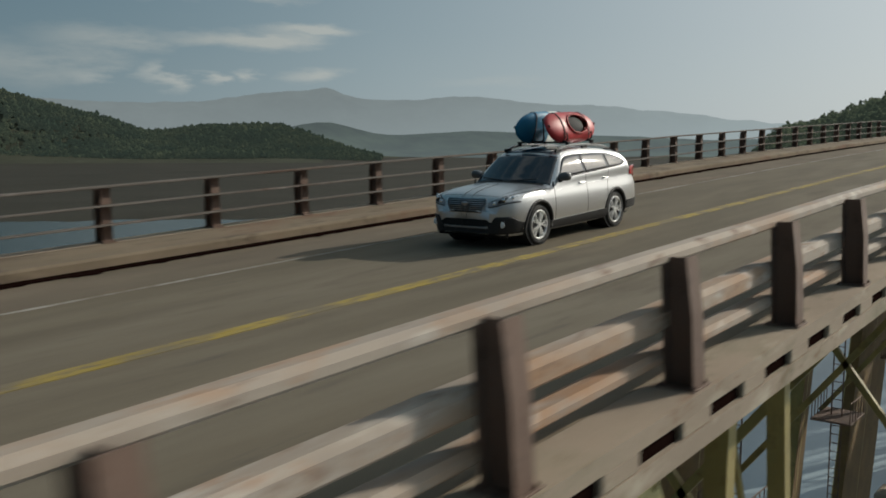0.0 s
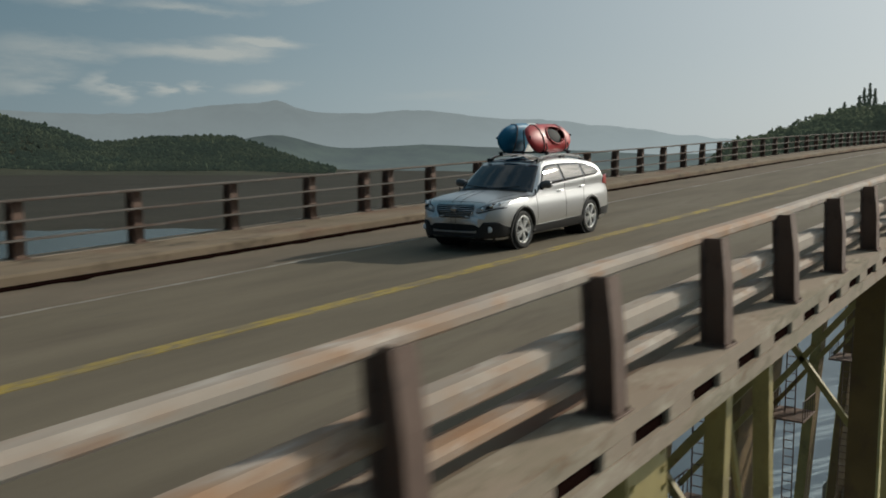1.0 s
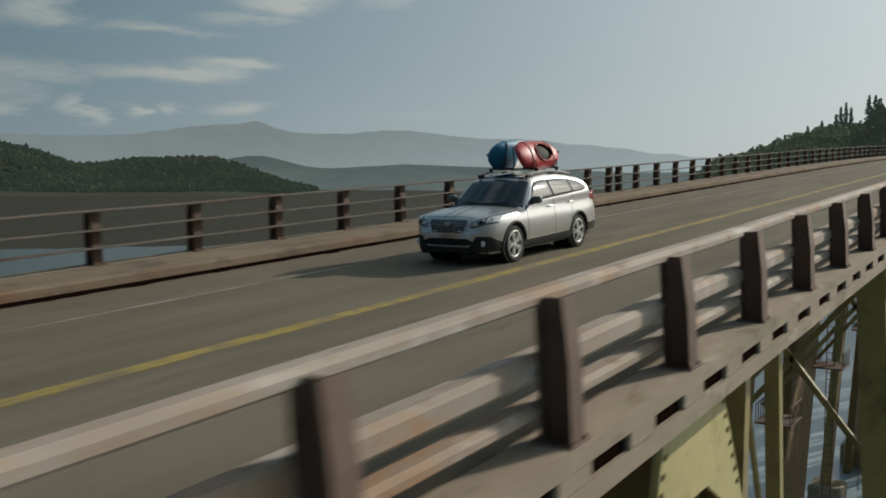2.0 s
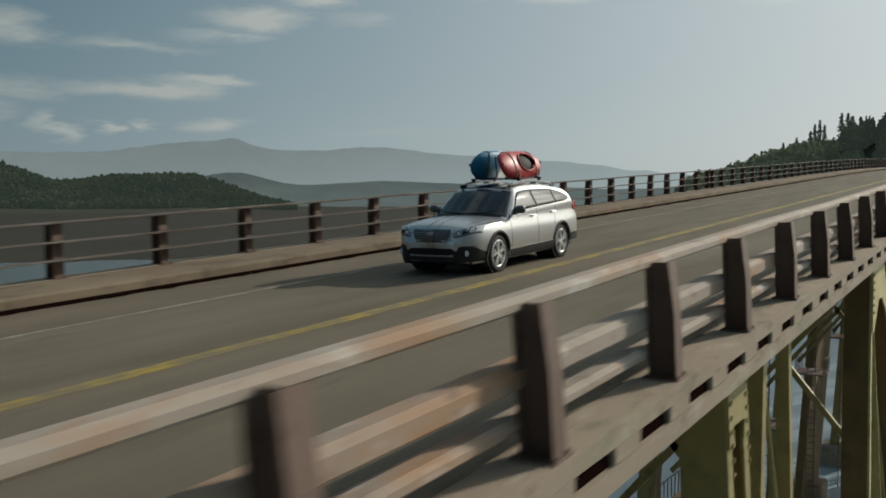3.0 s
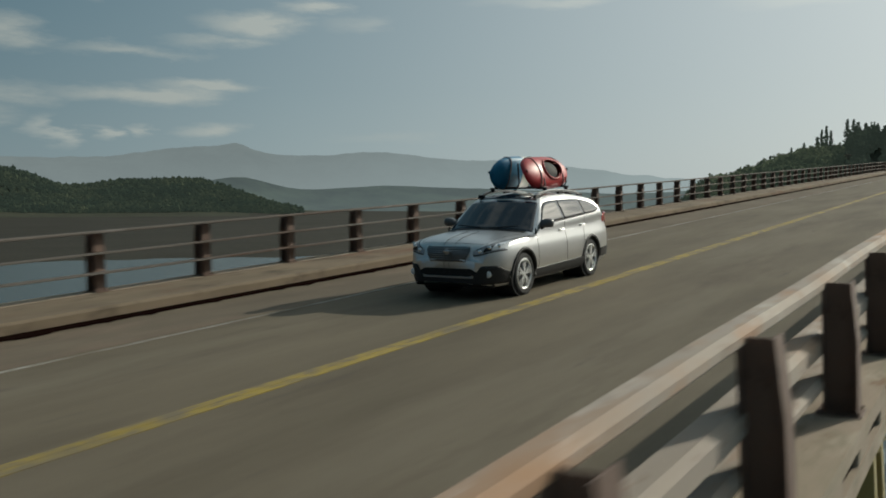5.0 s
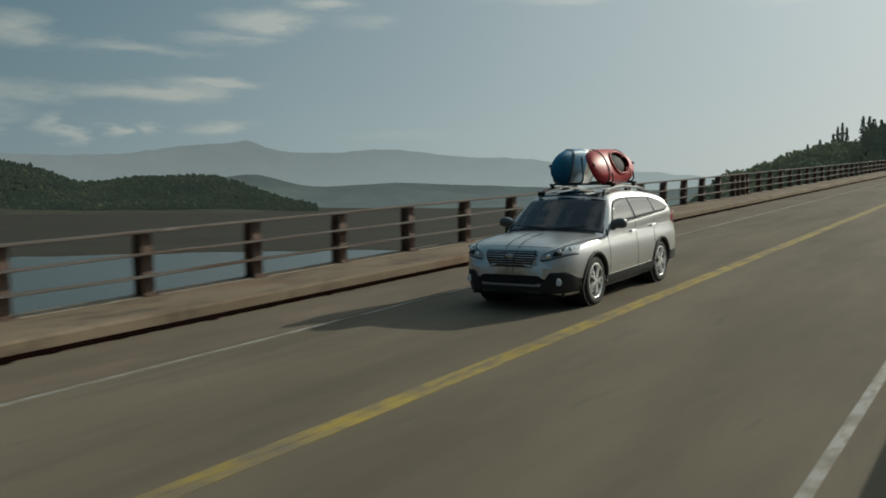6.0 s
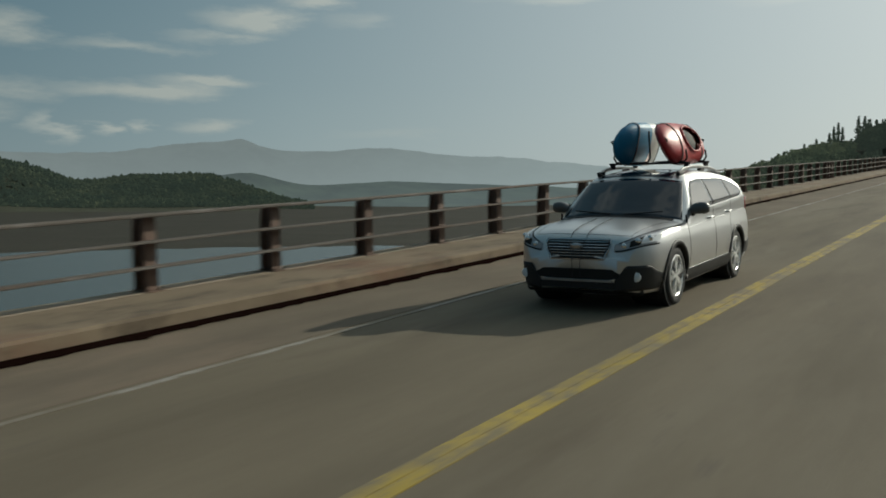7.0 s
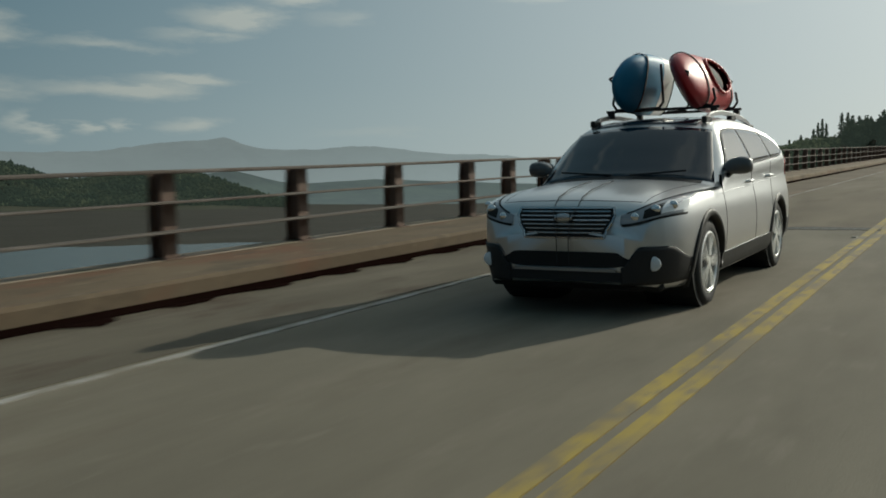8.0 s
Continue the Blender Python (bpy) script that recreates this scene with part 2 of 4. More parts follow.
def backdrop_material(name, colour, haze, amount, foot, crest):
    """Far land with haze painted in: its own colour mixed with emission for lit air, brighter towards the lake."""
    m = bpy.data.materials.new(name)
    m.use_nodes = True
    k = Nodes(m.node_tree)
    where = k.add("ShaderNodeTexCoord").outputs["Object"]
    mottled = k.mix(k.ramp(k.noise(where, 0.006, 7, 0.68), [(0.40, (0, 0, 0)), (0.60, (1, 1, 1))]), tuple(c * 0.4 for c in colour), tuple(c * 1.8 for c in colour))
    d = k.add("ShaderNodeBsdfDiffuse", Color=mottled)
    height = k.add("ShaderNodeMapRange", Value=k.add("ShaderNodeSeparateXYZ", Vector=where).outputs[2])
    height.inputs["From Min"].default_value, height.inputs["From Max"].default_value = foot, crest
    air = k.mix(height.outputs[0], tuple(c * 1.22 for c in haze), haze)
    # the painted haze is brighter towards the sun's side
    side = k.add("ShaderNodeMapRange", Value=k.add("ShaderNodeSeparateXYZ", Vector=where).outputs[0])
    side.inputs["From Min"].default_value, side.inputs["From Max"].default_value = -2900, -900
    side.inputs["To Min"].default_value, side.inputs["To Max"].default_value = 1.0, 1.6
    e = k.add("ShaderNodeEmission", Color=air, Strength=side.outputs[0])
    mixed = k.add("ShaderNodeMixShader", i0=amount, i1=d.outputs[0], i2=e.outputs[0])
    m.node_tree.links.new(mixed.outputs[0], k.add("ShaderNodeOutputMaterial").inputs[0])
    return m


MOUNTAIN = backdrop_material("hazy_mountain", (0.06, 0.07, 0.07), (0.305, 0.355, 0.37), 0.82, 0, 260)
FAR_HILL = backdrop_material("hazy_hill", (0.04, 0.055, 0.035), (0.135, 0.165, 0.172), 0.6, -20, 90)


# ---- mesh helpers ----
def smooth(a, b, v):
    u = min(1.0, max(0.0, (v - a) / (b - a)))
    return u * u * (3 - 2 * u)


def part(name, bm, mat, parent=None, label="", smooth=False):
    """Links a bmesh as one mesh object under a thing or a part."""
    me = bpy.data.meshes.new(name)
    bmesh.ops.recalc_face_normals(bm, faces=bm.faces)
    bm.to_mesh(me)
    bm.free()
    for q in me.polygons:
        q.use_smooth = smooth
    me.materials.append(mat)
    ob = new(name, me)
    if parent is not None:
        ob.parent = parent
    if label:
        ob["label"] = label
    return ob


def shared(name, data, m, parent):
    """One more object on the same mesh."""
    ob = new(name, data)
    ob.parent, ob.matrix_basis = parent, m
    return ob


def box(bm, lo, hi, bevel=0.0):
    """Adds a box to bm, with its edges broken."""
    verts = bmesh.ops.create_cube(bm, size=1)["verts"]
    for v in verts:
        v.co = Vector([lo[a] + (hi[a] - lo[a]) * (v.co[a] + 0.5) for a in range(3)])
    if bevel:
        edges = list({e for v in verts for e in v.link_edges})
        bmesh.ops.bevel(bm, geom=edges, offset=bevel, segments=1, affect="EDGES")


def sweep(bm, outline, stations, closed_ends=True):
    """Adds a bar: the outline (x, z) carried through stations (x, y, z)."""
    rings = [[bm.verts.new((sx + x, sy, sz + z)) for x, z in outline] for sx, sy, sz in stations]
    for a, b in zip(rings, rings[1:]):
        for i in range(len(outline)):
            j = (i + 1) % len(outline)
            bm.faces.new((a[i], a[j], b[j], b[i]))
    if closed_ends:
        bm.faces.new(rings[0][::-1])
        bm.faces.new(rings[-1])


def bar(bm, a, b, r, sides=8, r2=None):
    """Adds a round bar from a to b."""
    a, b = Vector(a), Vector(b)
    q = (b - a).to_track_quat("Z", "Y").to_matrix()
    rings = []
    for at, rr in ((a, r), (b, r if r2 is None else r2)):
        rings.append([bm.verts.new(at + q @ Vector((rr * math.cos(2 * math.pi * i / sides), rr * math.sin(2 * math.pi * i / sides), 0))) for i in range(sides)])
    for i in range(sides):
        j = (i + 1) % sides
        bm.faces.new((rings[0][i], rings[0][j], rings[1][j], rings[1][i]))
    bm.faces.new(rings[0][::-1])
    bm.faces.new(rings[1])


def beam(bm, a, b, w, d, toward=(1, 0, 0)):
    """Adds a square-edged member from a to b, w wide along 'toward' and d deep."""
    a, b = Vector(a), Vector(b)
    axis = (b - a).normalized()
    u = (Vector(toward) - axis * axis.dot(Vector(toward))).normalized()
    v = axis.cross(u)
    rings = [[bm.verts.new(p + u * w / 2 * su + v * d / 2 * sv) for su, sv in ((-1, -1), (1, -1), (1, 1), (-1, 1))] for p in (a, b)]
    for i in range(4):
        j = (i + 1) % 4
        bm.faces.new((rings[0][i], rings[0][j], rings[1][j], rings[1][i]))
    bm.faces.new(rings[0][::-1])
    bm.faces.new(rings[1])


# ---- the bridge ----
START, END = -190.0, 330.0       # along the bridge: the low end and the crest end
MID, KERB_W, KERB_E = 1.42, -3.55, 6.10
STEP = 2.338                     # from post to post
BLOCK = STEP / 2
JOINT_Y = -121.8


def sag(y):
    """The deck eases over its crest beyond the car's start."""
    return -max(0.0, y - 12.0) ** 2 / 7000.0


def along(y0, y1, pace):
    count = max(1, round((y1 - y0) / pace))
    return [y0 + (y1 - y0) * i / count for i in range(count + 1)]


def ribbon(name, x0, x1, z0, z1, mat, y0=START, y1=END, pace=10.0):
    """A long bar with the section x0..x1, z0..z1 on the bridge."""
    bm = bmesh.new()
    sweep(bm, [(x0, z0), (x1, z0), (x1, z1), (x0, z1)], [(0, y, sag(y)) for y in along(y0, y1, pace)])
    ob = part(name, bm, mat)
    ob.matrix_world = BRIDGE
    return ob


for y0, y1, mat, lab in ((JOINT_Y, END, ASPHALT, "worn grey-brown asphalt roadway of a long bridge"), (START, JOINT_Y, PALE_ROAD, "paler grey worn roadway below the expansion joint")):
    tagged(ribbon("road", KERB_W - 0.02, KERB_E + 0.02, -0.22, 0.0, mat, y0, y1), lab, "road", kind="structure")
for x0, w, mat, lab, y0, y1 in ((MID - 0.125, 0.12, YELLOW, "worn broad yellow painted centre line", JOINT_Y, END), (MID + 0.005, 0.12, YELLOW, "worn broad yellow painted centre line", JOINT_Y, END),
                                (MID - 0.125, 0.11, YELLOW, "yellow painted centre line", START, JOINT_Y), (MID + 0.045, 0.11, YELLOW, "yellow painted centre line", START, JOINT_Y),
                                (-1.82, 0.075, WHITE_WORN, "thin half-worn white painted edge line", JOINT_Y, END), (-1.82, 0.075, WHITE, "thin white painted edge line", START, JOINT_Y), (4.96, 0.10, WHITE, "thin scuffed white painted edge line", START, END)):
    tagged(ribbon("yellow_line" if mat is YELLOW else "white_line", x0, x0 + w, 0.001, 0.009, mat, y0, y1), lab, "road marking", kind="structure")

DUST = material("dusty_shoulder", (0.170, 0.139, 0.106), 0.9, spots=[((0.155, 0.13, 0.098), 1.3, 0.4), ((0.21, 0.16, 0.122), 0.7, 0.25)], bump=0.4, bump_scale=50, stretch=(1, 0.35, 1), gloss=0.08)
GRIT = material("grimy_shoulder", (0.135, 0.118, 0.092), 0.9, spots=[((0.165, 0.145, 0.115), 1.1, 0.35), ((0.095, 0.075, 0.058), 1.6, 0.3)], bump=0.4, bump_scale=50, stretch=(1, 0.35, 1), gloss=0.08)
for y0, y1, mat, lab in ((JOINT_Y, END, DUST, "dusty road shoulder between edge line and kerb"), (START, JOINT_Y, GRIT, "grimy road shoulder between edge line and kerb")):
    tagged(ribbon("shoulder", KERB_W - 0.01, -1.90, -0.002, 0.005, mat, y0, y1), lab, "road shoulder", kind="structure")

# kerbs: a dark gap at the road, the concrete face and ledge above; darker concrete below the joint
for sx, edge in ((-1, KERB_W), (1, KERB_E)):
    out = 1.43 if sx < 0 else 0.28
    section = [(0.0, 0.075), (0.0, 0.20), (0.03, 0.235), (out, 0.235), (out, -0.2), (0.10, -0.2), (0.10, 0.075)]
    for y0, y1, mat, lab in ((JOINT_Y, END, KERB, "sandy stained concrete kerb along the roadway"), (START, JOINT_Y, KERB_DARK, "darker rust-stained concrete kerb along the roadway")):
        bm = bmesh.new()
        sweep(bm, [(edge + sx * x, z) for x, z in section], [(0, y, sag(y)) for y in along(y0, y1, 10.0)])
        ob = tagged(part("kerb", bm, mat), lab, "kerb", kind="structure")
        ob.matrix_world = BRIDGE
    # solid bar, its near-black colour standing for shade and dirt in the gap
    tagged(ribbon("kerb_gap", *sorted((edge + sx * 0.004, edge + sx * 0.09)), 0.0, 0.075, GAP), "gap under the kerb, its dirt and shade painted near-black", "gap", kind="structure")
    # dirt along the kerb foot, blackened to paint in the shade of the recess
    bm = bmesh.new()
    a = b = None
    for y in along(START, 150.0, 0.12):
        drain = smooth(0.1, 0.45, math.sin((y + 126.7) * 2 * math.pi / BLOCK)) * 0.15 if y < -125 and sx < 0 else 0.0      # dark patches at the drain slot spacing
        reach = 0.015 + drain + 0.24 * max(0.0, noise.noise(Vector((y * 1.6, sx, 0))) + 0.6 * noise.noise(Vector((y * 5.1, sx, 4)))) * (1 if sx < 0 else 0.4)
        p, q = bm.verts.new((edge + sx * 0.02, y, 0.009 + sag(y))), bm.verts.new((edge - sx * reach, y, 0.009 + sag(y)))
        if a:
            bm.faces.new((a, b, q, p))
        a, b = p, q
    dirt = tagged(part("kerb_dirt_and_shade", bm, GAP), "ragged dirt along the foot of the kerb, darkened with painted shade", "dirt", kind="stuff")
    dirt.matrix_world = BRIDGE

# ---- deck edge, railings ----
for sx, x in ((1, 6.80), (-1, -5.40)):
    inner = x - sx * 0.42
    edge_beam = tagged(ribbon("edge_beam", min(x, inner), max(x, inner), -0.19, -0.03, FASCIA), "weathered concrete edge beam of the bridge deck", "edge beam", kind="structure")
    tagged(ribbon("edge_slab", min(x, inner), max(x, inner), 0.11, 0.24, FASCIA), "weathered concrete slab edge over drain slots", "slab edge", kind="structure")
    # close behind the openings, coloured black in place of a deep slot's shade
    back = tagged(ribbon("slot_back", *sorted((inner + sx * 0.02, inner + sx * 0.37)), -0.03, 0.11, GAP), "back of the drain slots, painted near-black for shade", "slot", kind="structure")
    bm = bmesh.new()
    box(bm, (0.09 if sx > 0 else -0.205, -0.255, -0.03), (0.205 if sx > 0 else -0.09, 0.255, 0.11), 0.012)
    first = part("spacer_block", bm, FASCIA, edge_beam)
    y = START + 1.0
    made = 0
    phase = (-9.38 if sx > 0 else -4.61) + 0.43 + BLOCK / 2
    while y < 150:
        yy = phase + BLOCK * round((y - phase) / BLOCK)
        spot = Matrix.Translation(((x + inner) / 2, yy, sag(yy)))
        if made == 0:
            first.matrix_basis = spot
        else:
            shared("spacer_block", first.data, spot, edge_beam)
        made += 1
        y += BLOCK


def h_post(out):
    """A rolled H section with a plate foot, its foot at the origin; the outer flange leans in towards the top."""
    bm = bmesh.new()
    high, deep, knee = 0.985, 0.125, 0.56

    def plate(profile, y0, y1):
        two = [[bm.verts.new((out * x, y, z)) for x, z in profile] for y in (y0, y1)]
        bm.faces.new(two[0]), bm.faces.new(two[1][::-1])
        for q in range(len(profile)):
            w = (q + 1) % len(profile)
            bm.faces.new((two[0][q], two[0][w], two[1][w], two[1][q]))
    plate([(-0.095, 0.012), (-0.081, 0.012), (-0.081, high - 0.012), (-0.095, high - 0.03)], -0.10, 0.10)
    plate([(deep, 0.012), (deep + 0.014, 0.012), (deep + 0.014, knee), (0.102, high), (0.088, high), (deep, knee)], -0.10, 0.10)
    plate([(-0.081, 0.012), (deep, 0.012), (deep, knee), (0.088, high - 0.01), (-0.081, high - 0.01)], -0.007, 0.007)
    box(bm, (-0.15, -0.14, 0.0), (0.17, 0.14, 0.016), 0.003)
    for x in (-0.12, 0.14):
        for y in (-0.105, 0.105):
            bar(bm, (out * x, y, 0.014), (out * x, y, 0.04), 0.016, 6)
    return bm


def railing(x, places, inward):
    """Steel posts with three flat rails on the road side. inward: which way the road lies."""
    rail = tagged(new("railing"), "rusty steel bridge railing with three pale flat rails", "railing", kind="structure")
    rail.matrix_world = BRIDGE
    first = part("post", h_post(-inward), RUST, rail, "dark rusty steel post")
    rng = random.Random(5)
    for k, y in enumerate(places):
        spot = pose(x, y, 0.235 + sag(y), rng.uniform(-0.8, 0.8), (-1.9 if inward < 0 else 0.0) + rng.uniform(-0.8, 0.8), rng.uniform(-2, 2))
        if k == 0:
            first.matrix_basis = spot
        else:
            shared("post", first.data, spot, rail)
    heavy = inward < 0          # the near side carries deeper rails
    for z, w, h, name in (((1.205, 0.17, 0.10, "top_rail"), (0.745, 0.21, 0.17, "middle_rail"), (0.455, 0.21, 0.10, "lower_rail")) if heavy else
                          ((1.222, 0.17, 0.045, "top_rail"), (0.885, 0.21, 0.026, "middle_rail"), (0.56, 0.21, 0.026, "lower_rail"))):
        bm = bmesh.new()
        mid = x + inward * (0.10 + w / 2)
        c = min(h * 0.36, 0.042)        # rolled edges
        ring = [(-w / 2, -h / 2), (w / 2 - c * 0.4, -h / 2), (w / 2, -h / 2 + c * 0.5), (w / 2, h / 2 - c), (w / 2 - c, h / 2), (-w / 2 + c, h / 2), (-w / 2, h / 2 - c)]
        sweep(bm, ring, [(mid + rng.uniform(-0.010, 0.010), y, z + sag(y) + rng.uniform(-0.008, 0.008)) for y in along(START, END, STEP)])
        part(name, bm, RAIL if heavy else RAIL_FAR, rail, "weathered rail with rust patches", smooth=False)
    return rail


railing(6.60, [-9.38 + STEP * k for k in range(-77, 144)], -1)
# on the far side the post rhythm breaks at three deck joints
rhythm = [k for k in range(-48, 142) if k != -3] + [-3.185, -2.78, -25.67, -25.27, -48.78, -49.18, -49.88] + [-50.58 - k for k in range(28)]
railing(-5.13, [-4.61 + STEP * k for k in rhythm], 1)

# steel expansion joint across the roadway
joint = tagged(new("expansion_joint"), "dark steel expansion joint across the roadway", "expansion joint", kind="structure")
joint.matrix_world = BRIDGE
bm = bmesh.new()
last = None
for x in along(KERB_W + 0.02, KERB_E - 0.02, 0.06):
    skew = 0.10 * math.tanh(x)
    ragged = [0.25 + 0.16 * noise.noise(Vector((x * 1.3, 8.0 + 5 * e, 0))) + 0.07 * noise.noise(Vector((x * 6.0, 3.0 + 5 * e, 0))) for e in (0, 1)]
    row = [bm.verts.new((x, JOINT_Y + skew - ragged[0], z)) for z in (0.0, 0.007)] + [bm.verts.new((x, JOINT_Y + skew + ragged[1], z)) for z in (0.007, 0.0)]
    if last:
        for q in range(4):
            bm.faces.new((last[q], last[(q + 1) % 4], row[(q + 1) % 4], row[q]))
    last = row
part("cover", bm, material("oiled_joint_cover", (0.030, 0.030, 0.025), 0.9, spots=[((0.07, 0.066, 0.052), 1.6, 0.3), ((0.022, 0.023, 0.019), 3.0, 0.35)], bump=0.4, stretch=(0.3, 1, 1)), joint)
bm = bmesh.new()
x = KERB_W + 0.1
while x < KERB_E - 0.15:
    box(bm, (x, JOINT_Y - 0.07, 0.006), (x + 0.07, JOINT_Y + 0.07, 0.009))
    x += 0.14
part("finger_plate", bm, GRATE, joint)

# raised markers beside the centre line near the joint
CREAM = material("marker_cream", (0.36, 0.33, 0.25), 0.5)
for x in (1.24, 1.74):
    bm = bmesh.new()
    box(bm, (-0.04, -0.04, 0.0), (0.04, 0.04, 0.016), 0.010)
    mark = tagged(part("road_marker", bm, CREAM), "small cream raised marker beside the centre line", "road marker", group="markers near the joint")
    mark.matrix_world = BRIDGE @ pose(x, -123.2, 0.001)
bm = bmesh.new()
box(bm, (2.16, JOINT_Y - 0.34, 0.008), (2.46, JOINT_Y - 0.20, 0.012))
plate = part("repair_plate", bm, material("pale_steel_plate", (0.17, 0.165, 0.155), 0.6, 0.2, spots=[((0.12, 0.115, 0.11), 5.0, 0.35)], bump=0.6, bump_scale=12), joint, "pale worn steel plate")

# ---- steel towers and bracing below the deck ----
def tower(y, flared):
    """One bent: two plate columns, flared under the cap or straight, braced across and along."""
    t = tagged(new("bridge_tower"), "olive yellow painted steel bridge tower standing in the lake", "bridge tower", group="towers below the bridge")
    t.matrix_world = Matrix.Translation(BRIDGE @ Vector((0, y, sag(y))))
    foot = WATER - 1.0 - t.matrix_world.translation.z
    top = -0.34
    for x, s in ((5.35, 1), (-3.85, -1)):
        spread = 0.06 * (top - foot)
        outer, inner = s * 0.62, s * 0.02          # faces of the column across the bridge

        def half(z):
            """Half the column's width along the bridge, flaring below the cap."""
            d = top - z
            return 0.82 + 0.40 * min(d, 6.5) + 0.02 * d if flared else 0.46 + 0.015 * d

        def lean(z):
            return s * 0.06 * (top - z)

        levels = [top, top - 1.4, top - 3.5, top - 7.0, top - 13.0, foot]
        bm = bmesh.new()
        sheets = [[[bm.verts.new((x + inner + s * 0.03 + o + lean(z), e * (half(z) - 0.03), z)) for e in (-1, 1)] for z in levels] for o in (0.0, 0.05)]
        for a, b in zip(sheets[0], sheets[0][1:]):
            bm.faces.new((a[0], a[1], b[1], b[0]))
        for a, b in zip(sheets[1], sheets[1][1:]):
            bm.faces.new((a[1], a[0], b[0], b[1]))
        column = part("column", bm, SHADED_PLATE, t, "rusty web plate of the column, its brown shade painted in")
        for e in (-1, 1):
            # flange plate across and outer edge strip; flared ones have shade and sunlight painted in
            for name, x0, x1, y0, y1, mat in (("flange", inner, outer, -0.03, 0.03, SHADED_PLATE if flared else OLIVE), ("edge_strip", outer - s * 0.03, outer + s * 0.02, -0.20, 0.034, OLIVE_SUNLIT if flared else OLIVE)):
                bm = bmesh.new()
                rows = [[bm.verts.new((x + px + lean(z), e * (half(z) + py), z)) for px, py in ((x0, y0), (x1, y0), (x1, y1), (x0, y1))] for z in levels]
                for a, b in zip(rows, rows[1:]):
                    for q in range(4):
                        bm.faces.new((a[q], a[(q + 1) % 4], b[(q + 1) % 4], b[q]))
                part(name, bm, mat, column)
        # gusset under the cap, notched at the middle
        drop, notch = (top - 2.1, top - 1.4) if flared else (top - 1.3, top - 1.05)
        bm = bmesh.new()
        outline = [(-half(top), top), (half(top), top), (half(drop), drop), (half(drop) - 0.26, drop), (0.28, notch), (-0.28, notch), (0.26 - half(drop), drop), (-half(drop), drop)]
        two = [[bm.verts.new((x + outer + s * o + lean(z), y_, z)) for y_, z in outline] for o in (0.022, 0.05)]
        bm.faces.new(two[0]), bm.faces.new(two[1][::-1])
        for q in range(len(outline)):
            w = (q + 1) % len(outline)
            bm.faces.new((two[0][q], two[0][w], two[1][w], two[1][q]))
        part("gusset", bm, OLIVE_SUNLIT if flared else OLIVE, column, "riveted yellow gusset plate")
        rivets = bmesh.new()
        for e in (-1, 1):
            for q in range(9):
                z = top - 0.2 - 0.18 * q
                at = Vector((x + outer + s * 0.05 + lean(z), e * (half(z) - 0.10), z))
                bar(rivets, at, at + Vector((s * 0.025, 0, 0)), 0.035, 6)
        tagged(part("rivets", rivets, OLIVE, column), kind="stuff")
        bm = bmesh.new()
        beam(bm, (x + outer * 0.4 + lean(top - 1.2), -0.1, top - 1.2), (x + outer * 0.4 + lean(foot), -0.1, foot), 0.5, 0.04)
        part("stiffener", bm, OLIVE_SUNLIT, column)
        bm = bmesh.new()
        fx = x + s * spread
        box(bm, (fx - 1.3, -1.4, foot - 0.5), (fx + 1.3, 1.4, foot + 3.0), 0.15)
        part("footing", bm, FASCIA, t, "pale concrete footing")
        for sy in ((1,) if s > 0 else ()):
            bm = bmesh.new()
            beam(bm, (x + s * 0.1, sy * 0.5, top - 0.3), (x + s * 0.8, sy * 5.6, foot * 0.55), 0.34, 0.30)
            part("diagonal_brace", bm, OLIVE, t)
    # inspection ladder and landing on the inner side
    ladder = bmesh.new()
    lx, ly = -2.9, -0.75
    for dx in (-0.25, 0.25):
        bar(ladder, (lx + dx, ly, top - 2), (lx + dx, ly, foot + 3), 0.035, 5)
    z = top - 2.2
    while z > foot + 3:
        bar(ladder, (lx - 0.25, ly, z), (lx + 0.25, ly, z), 0.025, 5)
        z -= 0.45
    part("ladder", ladder, RUST, t, "rusty steel ladder")
    for z in (top - 7.5, top - 13.0):
        if z < foot + 3:
            continue
        deck = bmesh.new()
        box(deck, (lx - 0.9, ly - 1.3, z), (lx + 1.0, ly + 1.3, z + 0.10), 0.01)
        landing = part("landing", deck, RUST, t, "rusty steel landing")
        for px in (lx - 0.85, lx + 0.95):
            rail = bmesh.new()
            bar(rail, (px, ly - 1.25, z + 1.1), (px, ly + 1.25, z + 1.1), 0.03, 5)
            part("guard_rail", rail, RUST, landing)
            upright = bmesh.new()
            bar(upright, (0, 0, 0.05), (0, 0, 1.1), 0.025, 5)
            upright = part("guard_post", upright, RUST, landing)
            upright.matrix_basis = pose(px, ly - 1.25, z)
            for q in range(1, 6):
                shared("guard_post", upright.data, pose(px, ly - 1.25 + 0.5 * q, z), landing)
    for z0, z1 in ((top - 0.6, foot * 0.45),):
        for a, b in ((-3.9, 5.4), (5.4, -3.9)):
            bm = bmesh.new()
            beam(bm, (a, 0, z0), (b, 0, z1), 0.22, 0.22, (0, 1, 0))
            part("cross_brace", bm, OLIVE, t)
    return t


